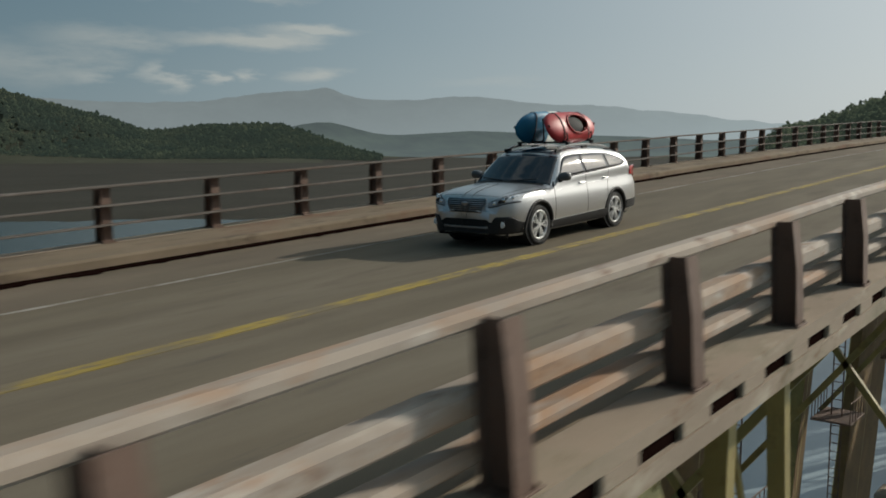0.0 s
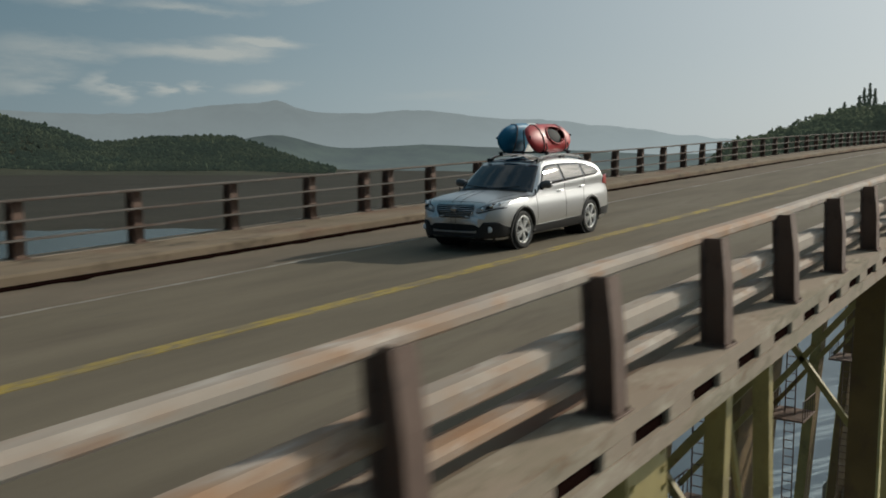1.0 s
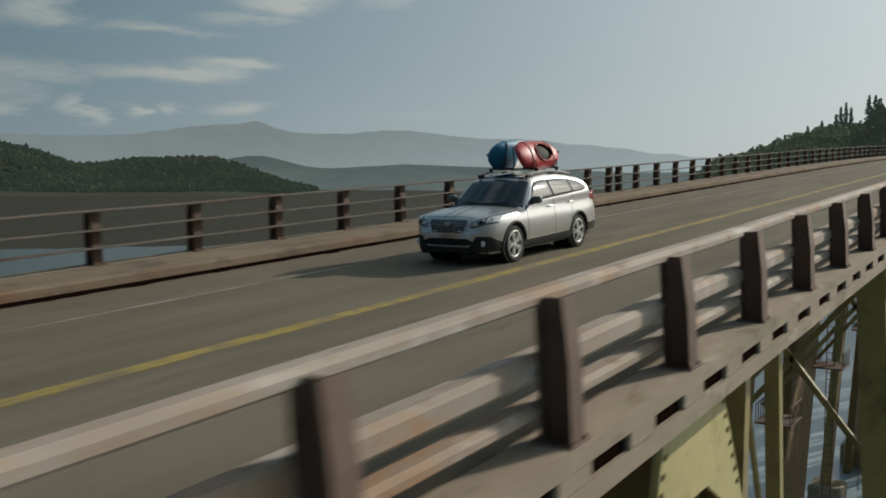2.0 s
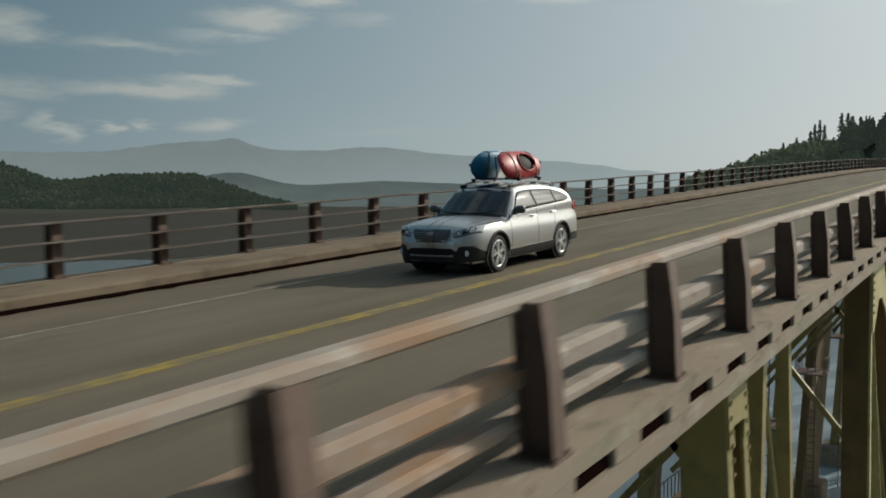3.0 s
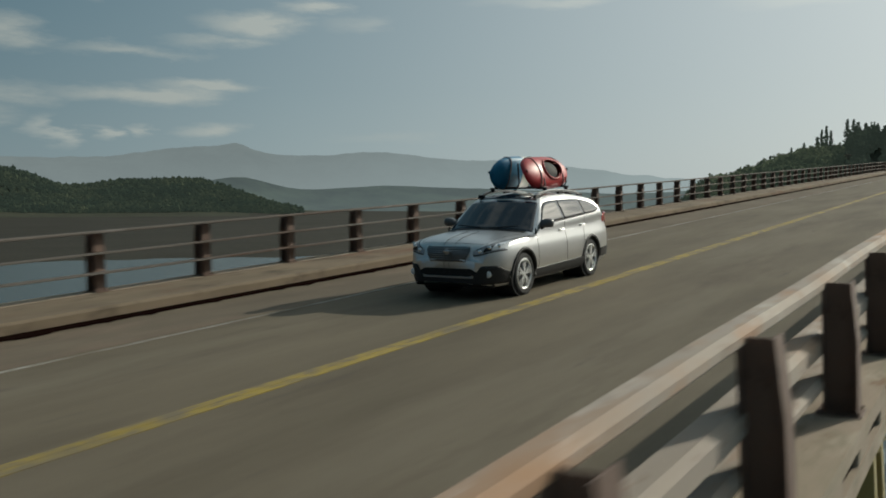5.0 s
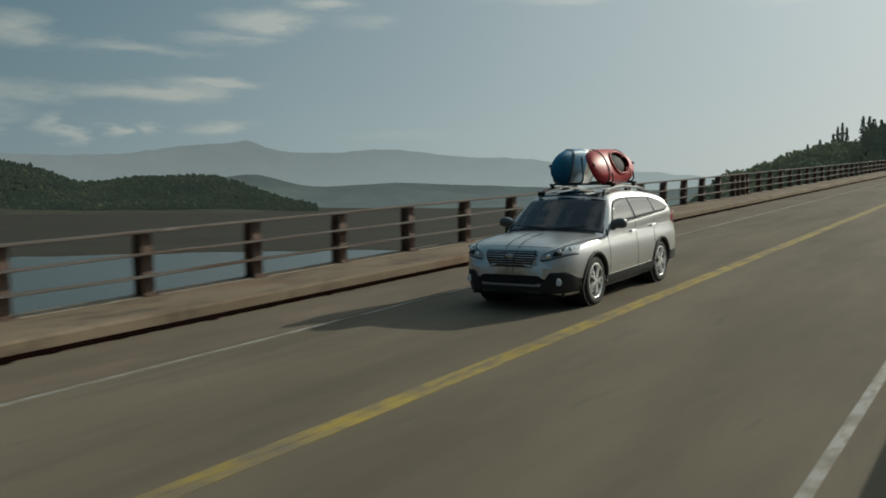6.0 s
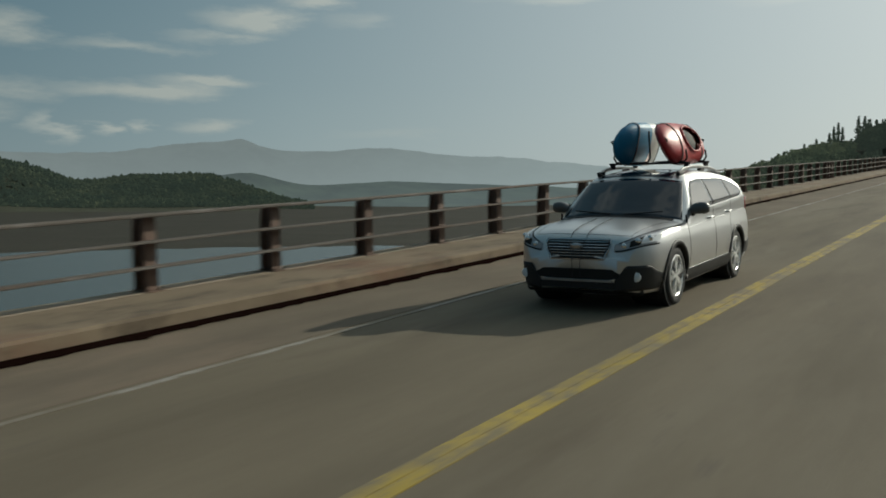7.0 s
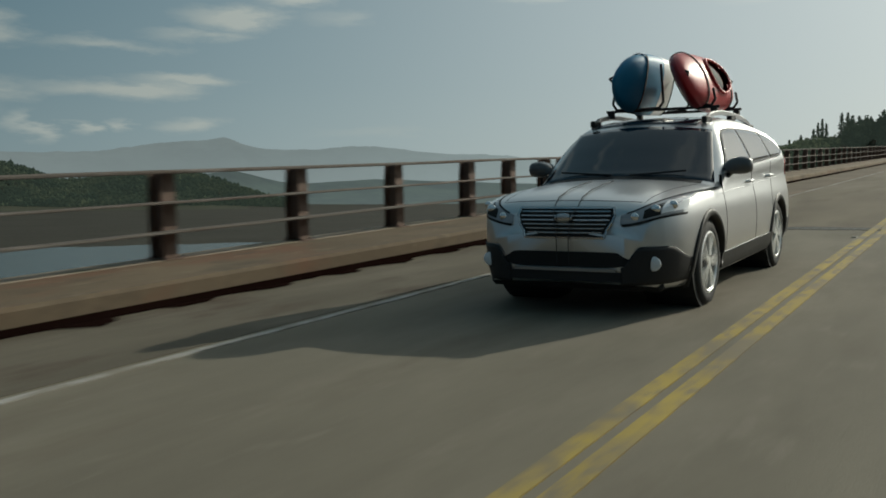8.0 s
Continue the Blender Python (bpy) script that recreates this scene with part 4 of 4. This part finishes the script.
def dot(bm, at, sx, sy, sz, cuts=10):
    made = bmesh.ops.create_uvsphere(bm, u_segments=cuts * 2, v_segments=cuts, radius=1)["verts"]
    for v in made:
        v.co = Vector((at[0] + v.co.x * sx, at[1] + v.co.y * sy, at[2] + v.co.z * sz))


car = tagged(new("car"), "silver station wagon with black lower cladding driving over the bridge", "car")
part("body", car_shell(), PAINT, car, "dusty silver painted body", smooth=True)
underbody = bmesh.new()
box(underbody, (-0.74, -0.80, 0.20), (0.74, 3.55, 0.36), 0.03)
for wx, wy in WHEELS:
    bar(underbody, (wx * 0.55, wy, 0.40), (wx * 1.10, wy, 0.40), ARCH + 0.015, 24)
part("underbody", underbody, SEAM, car, "black underbody and wheel wells")

def screen(u, v):
    x = (2 * u - 1) * (0.812 - 0.165 * v)
    y = (0.262 + 0.30 * x * x) * (1 - v) + (0.905 + 0.27 * x * x) * v
    return (x, y, top_z(x, y) + 0.006), (0, 0, -1)


part("windscreen", sheet_grid(28, 14, screen, 0.02), GLASS, car, "dark windscreen", smooth=True)
part("sunroof", top_plate(-0.50, 0.50, lambda x: 0.965 + 0.26 * x * x, lambda x: 1.85, 0.004), GLASS, car, smooth=True)
part("rear_window", top_plate(-0.52, 0.52, lambda x: 3.47, lambda x: 3.68, 0.005), GLASS, car, smooth=True)
part("cowl", top_plate(-0.72, 0.72, lambda x: 0.19 + 0.30 * x * x, lambda x: 0.275 + 0.30 * x * x, 0.004, 24, 3), TRIM, car)
for s in (1, -1):
    bm = bmesh.new()
    tube(bm, [(s * 0.12, 0.235, 1.075), (s * 0.58, 0.40, 1.105)] if s > 0 else [(-0.60, 0.41, 1.105), (-0.05, 0.25, 1.08)], 0.009, 6)
    part("wiper", bm, TRIM, car)

glass_top = [(0.70, 1.105), (0.80, 1.19), (0.90, 1.285), (1.0, 1.372), (1.1, 1.43), (1.25, 1.46), (1.6, 1.475), (2.5, 1.452), (2.9, 1.395), (3.14, 1.33), (3.30, 1.235)]
for s in (1, -1):
    part("window_surround", side_plate(s, 0.70, 3.30, lambda y: belt(y) + 0.025 + 0.05 * smooth(3.0, 3.3, y), lambda y: curve(glass_top, y) + 0.012, 0.003, 44, 8), TRIM, car, smooth=True)
    for y0, y1 in ((0.735, 1.62), (1.66, 2.50), (2.55, 3.24)):
        part("side_window", side_plate(s, y0, y1, lambda y: belt(y) + 0.045 + 0.05 * smooth(3.0, 3.3, y), lambda y: curve(glass_top, y) - 0.006, 0.007, 20, 8), GLASS, car, smooth=True)
    part("belt_moulding", side_plate(s, 0.66, 3.27, lambda y: belt(y) + 0.012 + 0.05 * smooth(3.0, 3.3, y), lambda y: belt(y) + 0.030 + 0.05 * smooth(3.0, 3.3, y), 0.010, 30, 1), CHROME, car)
    # door gaps, handles and cladding
    for y0, y1, z0, z1 in ((0.50, 0.505, 0.40, 1.06), (1.635, 1.64, 0.40, 1.10)):
        part("door_gap", side_plate(s, y0, y1 + 0.006, lambda y, a=z0: a, lambda y, b=z1: b, 0.0015, 1, 14), SEAM, car)
    part("door_gap", sheet_grid(14, 1, lambda u, v, s=s: ((s * (side_x(2.40 + 0.16 * max(0, u - 0.3), 0.62 + 0.52 * u) + 0.0015), 2.40 + 0.16 * max(0, u - 0.3) + 0.011 * v, 0.62 + 0.52 * u), (-s, 0, 0)), 0.02), SEAM, car)
    part("side_crease", side_plate(s, 0.45, 3.35, lambda y: 0.885 + 0.030 * y, lambda y: 0.893 + 0.030 * y, 0.006, 30, 1), PAINT, car)
    for y in (1.46, 2.36):
        bm = bmesh.new()
        z = 0.925 + 0.03 * y
        x = side_x(y, z)
        tube(bm, [(s * (x - 0.005), y - 0.10, z), (s * (x + 0.034), y - 0.075, z + 0.003), (s * (x + 0.036), y + 0.075, z + 0.006), (s * (x - 0.005), y + 0.10, z + 0.006)], 0.013, 8)
        part("door_handle", bm, CHROME if s < 0 else PAINT, car)
    part("sill_cladding", side_plate(s, 0.36, 2.40, lambda y: 0.235, lambda y: 0.385 + 0.012 * y, 0.016, 20, 5), TRIM, car, "black plastic sill cladding")
    # arches
    for wy in (0.0, 2.745):
        bm = bmesh.new()
        n = 28
        grid = []
        for i in range(n + 1):
            a = radians(-22 + 224 * i / n)
            row = []
            for r, out in ((ARCH - 0.035, -0.05), (ARCH - 0.03, 0.014), (ARCH + 0.012, 0.016), (ARCH + 0.026, 0.006), (ARCH + 0.026, -0.03)):
                y, z = wy - r * math.cos(a), 0.355 + r * math.sin(a)
                row.append(bm.verts.new((s * (side_x(y, max(z, 0.22)) + out), y, z)))
            grid.append(row)
        for a, b in zip(grid, grid[1:]):
            for j in range(4):
                bm.faces.new((a[j], a[j + 1], b[j + 1], b[j]))
        part("wheel_arch", bm, TRIM, car, "black plastic wheel arch", smooth=True)
    # mirror
    mirror = bmesh.new()
    mx, my, mz = s * 0.955, 0.73, 1.135
    dot(mirror, (mx, my, mz), 0.125, 0.085, 0.078, 8)
    for v in mirror.verts:
        for a, (c, r) in enumerate(((mx, 0.125), (my, 0.085), (mz, 0.078))):
            u = (v.co[a] - c) / r
            v.co[a] = c + r * math.copysign(abs(u) ** 0.66, u)
        v.co.z -= 0.25 * max(0.0, (mx - v.co.x) * s) * (1 if v.co.z > mz else 0)      # slopes down towards the body
        v.co.y = min(v.co.y, my + 0.035)
    m = part("door_mirror", mirror, MIRROR_SHELL, car, "dark door mirror", smooth=True)
    bm = bmesh.new()
    beam(bm, (s * 0.83, 0.74, 1.03), (s * 0.90, 0.745, 1.10), 0.09, 0.05, (0, 1, 0))
    part("mirror_arm", bm, TRIM, m)
    bm = bmesh.new()
    box(bm, (mx - 0.11, my + 0.035, mz - 0.055), (mx + 0.11, my + 0.039, mz + 0.05), 0.002)
    part("mirror_glass", bm, REFLECTOR, m)
    # tail lamp
    part("tail_lamp", side_plate(s, 3.42, 3.80, lambda y: 0.93 + 0.05 * smooth(3.8, 3.5, y), lambda y: 1.10 + 0.06 * smooth(3.42, 3.6, y), 0.008, 10, 6), RED_LENS, car, "red tail lamp", smooth=True)
    part("rear_bumper_cladding", side_plate(s, 3.20, 3.84, lambda y: 0.33, lambda y: 0.50, 0.014, 12, 4), TRIM, car)
    # head lamp
    low = lambda x: 0.722 + 0.075 * smooth(0.46, 0.88, abs(x))
    high = lambda x: 0.80 + 0.155 * smooth(0.42, 0.88, abs(x))
    lamp = part("headlamp", front_plate(s * 0.455, s * 0.845, low, high, 0.006, 24, 8), HEAD_LENS, car, "clear headlamp with bright reflectors", smooth=True)
    for x, z, r in ((0.56, 0.785, 0.034), (0.70, 0.838, 0.040), (0.80, 0.868, 0.034)):
        bm = bmesh.new()
        dot(bm, (s * x, front_y(x, z) - 0.004, z), r, 0.016, r, 8)
        part("reflector", bm, REFLECTOR, lamp, smooth=True)
    part("lamp_trim", front_plate(s * 0.47, s * 0.86, lambda x: low(x) - 0.010, lambda x: low(x) + 0.008, 0.012, 24, 1), SEAM, lamp)
    part("lamp_bezel", front_plate(s * 0.625, s * 0.74, lambda x: low(x) + 0.022, lambda x: high(x) - 0.030, 0.0085, 8, 4), SEAM, lamp)
    part("lamp_brow", front_plate(s * 0.50, s * 0.865, lambda x: high(x) - 0.004, lambda x: high(x) + 0.006, 0.010, 24, 1), SEAM, lamp)
    part("light_guide", front_plate(s * 0.745, s * 0.855, lambda x: low(x) + 0.03, lambda x: high(x) - 0.03, 0.0095, 8, 4), LENS, lamp, "bright outer light")
    # fog lamp pod
    pod = part("fog_lamp_pod", front_plate(s * 0.47, s * 0.892, lambda x: 0.265, lambda x: 0.40 + 0.16 * smooth(0.47, 0.62, abs(x)) - 0.13 * smooth(0.80, 0.892, abs(x)), 0.018, 20, 8), TRIM, car, "black fog lamp surround", smooth=True)
    bm = bmesh.new()
    yf = front_y(0.70, 0.43) - 0.02
    dot(bm, (s * 0.70, yf, 0.43), 0.060, 0.014, 0.056, 8)
    part("fog_lamp", bm, LENS, pod, "round bright fog lamp", smooth=True)

# grille
def grille_half(z):
    return 0.335 + 0.075 * smooth(0.63, 0.80, z) - 0.02 * smooth(0.81, 0.86, z)


def grille_plate(z0, z1, out, shrink=0.0, bow=0.0):
    def where(u, v):
        z = z0 + (z1 - z0) * v
        x = (2 * u - 1) * (grille_half(z) - shrink)
        return (x, front_y(x, z) - out, z), (0, 1, 0)
    return sheet_grid(20, 5, where, 0.02 + out)


grille = part("grille", grille_plate(0.625, 0.860, 0.004), SEAM, car, "black radiator grille with bright bars")
for z in (0.660, 0.693, 0.726, 0.759, 0.792, 0.825):
    part("grille_bar", grille_plate(z, z + 0.010, 0.014, 0.03), CHROME, grille)
for z0, z1 in ((0.618, 0.632), (0.850, 0.866)):
    part("grille_frame", grille_plate(z0, z1, 0.020), CHROME, grille)
for s in (1, -1):
    bm = bmesh.new()
    tube(bm, [(s * grille_half(z), front_y(grille_half(z), z) - 0.010, z) for z in (0.625, 0.68, 0.74, 0.80, 0.858)], 0.011, 6)
    part("grille_frame", bm, CHROME, grille)
bm = bmesh.new()
dot(bm, (0, front_y(0, 0.778) - 0.028, 0.778), 0.075, 0.012, 0.040, 10)
part("badge", bm, CHROME, grille, "plain bright oval badge", smooth=True)
part("lower_intake", front_plate(-0.53, 0.53, lambda x: 0.392 + 0.02 * smooth(0.35, 0.53, abs(x)), lambda x: 0.515 - 0.05 * smooth(0.42, 0.53, abs(x)), 0.006, 24, 5), SEAM, car, "black lower air intake")
part("skid_bar", front_plate(-0.43, 0.43, lambda x: 0.364, lambda x: 0.384, 0.020, 24, 2), RAIL_SILVER, car, "silver lower bumper bar")
part("chin", front_plate(-0.50, 0.50, lambda x: 0.285, lambda x: 0.362, 0.012, 24, 3), TRIM, car, "black lower bumper")
part("bonnet_gap", top_plate(-0.58, 0.58, lambda x: -0.835 + 0.18 * x * x, lambda x: -0.829 + 0.18 * x * x, 0.001, 24, 1), SEAM, car)
for s in (1, -1):
    part("bonnet_gap", sheet_grid(16, 1, lambda u, v, s=s: ((s * (0.60 + 0.12 * u + 0.005 * v), -0.77 + 1.05 * u, top_z(0.60 + 0.12 * u, -0.77 + 1.05 * u) + 0.001), (0, 0, -1)), 0.012), SEAM, car)

# wheels
def wheel(s):
    """A five-twin-spoke alloy wheel with its tyre, round the x axis, outer side towards s."""
    hub = bmesh.new()
    lathe(hub, [(s * 0.05, 0.255), (s * 0.104, 0.255), (s * 0.108, 0.242), (s * 0.096, 0.228), (s * 0.02, 0.222)])
    rim = part("wheel", hub, ALLOY, None, "bright alloy wheel with five pairs of spokes")
    first = None
    for k in range(5):
        for off in (-0.16, 0.16):
            if first is None or off not in first:
                bm = bmesh.new()
                beam(bm, (s * 0.092, 0.05 * math.cos(off), 0.05 * math.sin(off)), (s * 0.094, 0.24 * math.cos(off * 1.25), 0.24 * math.sin(off * 1.25)), 0.03, 0.028, (1, 0, 0))
                made = part("spoke", bm, ALLOY, rim)
                first = {**(first or {}), off: made}
            else:
                shared("spoke", first[off].data, pose(0, 0, 0, 72 * k), rim)
    bm = bmesh.new()
    bar(bm, (s * 0.06, 0, 0), (s * 0.106, 0, 0), 0.05, 20, 0.042)
    part("hub_cap", bm, ALLOY, rim)
    bm = bmesh.new()
    lathe(bm, [(s * -0.10, 0.24), (s * -0.112, 0.30), (s * -0.095, 0.345), (s * -0.05, 0.356), (s * 0.05, 0.356), (s * 0.092, 0.346), (s * 0.110, 0.305), (s * 0.104, 0.260), (s * 0.09, 0.245)], 44)
    part("tyre", bm, RUBBER, rim, "black tyre", smooth=True)
    bm = bmesh.new()
    bar(bm, (s * -0.02, 0, 0), (s * 0.045, 0, 0), 0.207, 24)
    part("brake_disc", bm, TRIM, rim)
    return rim


SPIN = []
for wx, wy in WHEELS:
    w = wheel(1 if wx > 0 else -1)
    w.parent = car
    w.matrix_basis = Matrix.Translation((wx, wy, 0.355))
    SPIN.append((w, wx, wy))

# roof rails and load bars
def roof_edge(y):
    x = 0.555 - 0.03 * smooth(2.2, 3.3, y)
    return x, top_z(x, y)


for s in (1, -1):
    bm = bmesh.new()
    pts = []
    for i in range(15):
        y = 1.10 + 2.05 * i / 14
        x, z = roof_edge(y)
        pts.append((s * x, y, z + 0.045 * min(1, smooth(1.08, 1.3, y), smooth(3.17, 2.9, y)) + 0.012))
    sweep(bm, [(-0.018, -0.022), (0.018, -0.022), (0.018, 0.014), (0.010, 0.022), (-0.010, 0.022), (-0.018, 0.014)], pts)
    rail = part("roof_rail", bm, RAIL_SILVER, car, "silver roof rail", smooth=False)
    for y in (1.18, 2.12, 3.05):
        x, z = roof_edge(y)
        bm = bmesh.new()
        box(bm, (s * x - 0.025, y - 0.10, z - 0.01), (s * x + 0.025, y + 0.10, z + 0.055), 0.012)
        part("rail_foot", bm, TRIM, rail)
BARS = (1.55, 2.45)
for y in BARS:
    bm = bmesh.new()
    tube(bm, [(-0.58, y, 1.70), (0.58, y, 1.70)], 0.014, 8)
    b = part("load_bar", bm, TRIM, car, "black roof load bar")
    for s in (1, -1):
        bm = bmesh.new()
        beam(bm, (s * 0.53, y, 1.63), (s * 0.53, y, 1.705), 0.06, 0.05)
        part("bar_foot", bm, TRIM, b)
    # cradles: a J tube for each boat
    for x0, lean in ((-0.47, -1), (-0.02, 1), (0.50, 1)):
        bm = bmesh.new()
        tube(bm, [(x0 - 0.20 * lean, y, 1.712), (x0, y, 1.718), (x0 + 0.04 * lean, y, 1.775), (x0 + 0.02 * lean, y, 1.88 if lean < 0 or x0 > 0 else 2.15)], 0.013, 6)
        part("kayak_cradle", bm, TRIM, b, "black tube kayak cradle")


SIDES = 10


def boat_section(u, a):
    """Half-width and height of the boat's skin at a station u (-1 to 1) and an angle round it, deck up."""
    wide = 0.30 * (1 - abs(u) ** 3.6) ** 0.62 + 0.015
    rocker = 0.10 * abs(u) ** 2.5
    sn = math.sin(a)
    if sn >= 0:
        high = (0.155 * (1 - abs(u) ** 3.0) + 0.03) * sn
    else:
        high = -(0.14 * (1 - 0.55 * abs(u) ** 3.0) - rocker * 0.6) * abs(sn) ** 0.55
    return wide * math.cos(a), high + rocker * 0.6


def kayak(name, label, top_mat, low_mat, m):
    """A short river kayak: length along y, deck up, before it is tipped by m."""
    k = tagged(new(name), label, "kayak")
    halves = {}
    L = 0.88
    for which, mat in (("deck", top_mat), ("hull", low_mat)):
        bm = bmesh.new()
        rings = []
        for i in range(25):
            u = -1 + 2 * i / 24
            row = []
            for j in range(SIDES + 1):
                x, z = boat_section(u, math.pi * j / SIDES * (1 if which == "deck" else -1))
                row.append(bm.verts.new((x, u * L, z)))
            rings.append(row)
        for a, b in zip(rings, rings[1:]):
            for j in range(SIDES):
                c = (a[j].co + b[j + 1].co) / 2
                if which == "deck" and (c.x / 0.20) ** 2 + ((c.y - 0.08) / 0.38) ** 2 < 0.8 and c.z > 0.1:
                    continue
                bm.faces.new((a[j], a[j + 1], b[j + 1], b[j]))
        bm.faces.new(rings[0]), bm.faces.new(rings[-1])
        if which == "hull" and low_mat is WHITE_HULL:
            bow = bmesh.new()
            keep = [f for f in bm.faces if f.calc_center_median().y < 0.02]
            lut = {}
            for f in keep:
                for v in f.verts:
                    if v not in lut:
                        lut[v] = bow.verts.new(v.co)
                bow.faces.new([lut[v] for v in f.verts])
            bmesh.ops.delete(bm, geom=keep, context="FACES")
            part("bow", bow, top_mat, k, smooth=True).matrix_basis = m
        halves[which] = part(which, bm, mat, k, smooth=True)
        halves[which].matrix_basis = m
    # cockpit rim, seat, grab loops
    bm = bmesh.new()
    loop = []
    for i in range(25):
        a = 2 * math.pi * i / 24
        x, y = 0.195 * math.cos(a), 0.08 + 0.36 * math.sin(a)
        wide = boat_section(y / L, 0.0)[0]
        loop.append((x, y, boat_section(y / L, math.acos(x / wide))[1] + 0.012))
    tube(bm, loop, 0.016, 6)
    rim = part("cockpit_rim", bm, top_mat, halves["deck"], smooth=True)
    bm = bmesh.new()
    dot(bm, (0, 0.08, 0.07), 0.19, 0.36, 0.10, 8)
    part("cockpit_well", bm, FOAM, halves["deck"], "black cockpit well and seat", smooth=True)
    for y in (-0.80, 0.80):
        bm = bmesh.new()
        tube(bm, [(-0.04, y, 0.09), (0, y * 1.06, 0.13), (0.04, y, 0.09)], 0.011, 6)
        part("grab_loop", bm, FOAM, halves["deck"])
    # tie-down straps round the boat
    for y in (-0.45, 0.45):
        bm = bmesh.new()
        ring = [(x * 1.02, y, z * 1.03) for x, z in (boat_section(y / L, 2 * math.pi * j / 32) for j in range(33))]
        for a, b in zip(ring, ring[1:]):
            beam(bm, a, b, 0.03, 0.006, (0, 1, 0))
        strap = part("strap", bm, FOAM, k, "black tie-down strap")
        strap.matrix_basis = m
    return k


blue = kayak("kayak", "blue plastic river kayak with white hull strapped on the roof rack", BLUE_HULL, WHITE_HULL, pose(-0.27, 2.0, 1.975, 0, -76, 0))
red = kayak("kayak", "red plastic river kayak strapped on edge on the roof rack", PINK_HULL, RED_HULL, pose(0.27, 2.0, 1.965, 0, 64, 0))
# bow lines down over the bonnet
for s in (1, -1):
    bm = bmesh.new()
    pts = [(s * 0.10, y, top_z(s * 0.10, y) + 0.012) for y in (-0.10, -0.35, -0.6, -0.80, -0.90)] + [(s * 0.07, -0.985, 0.80), (s * 0.05, -0.985, 0.60), (s * 0.05, -0.975, 0.42)]
    tube(bm, pts, 0.004, 6)
    part("bow_line", bm, ROPE, car, "thin dark tie-down line over the bonnet")
RIDERS = [car, blue, red]


def motions():
    rows = [(t, BRIDGE @ Matrix.Translation((0, -eased(ROLLED, t), 0))) for t in TICKS]
    for thing in RIDERS:
        walk(thing, rows)
    # the wheels roll without slipping
    turns = []
    angle, last = 0.0, 0.0
    for i in range(241):
        t = i / FPS
        now = eased(ROLLED, t)
        angle += min(math.degrees((now - last) / 0.356), 88.0)
        last = now
        turns.append((t, angle))
    for w, wx, wy in SPIN:
        walk(w, [(t, pose(wx, wy, 0.355, a)) for t, a in turns])


motions()
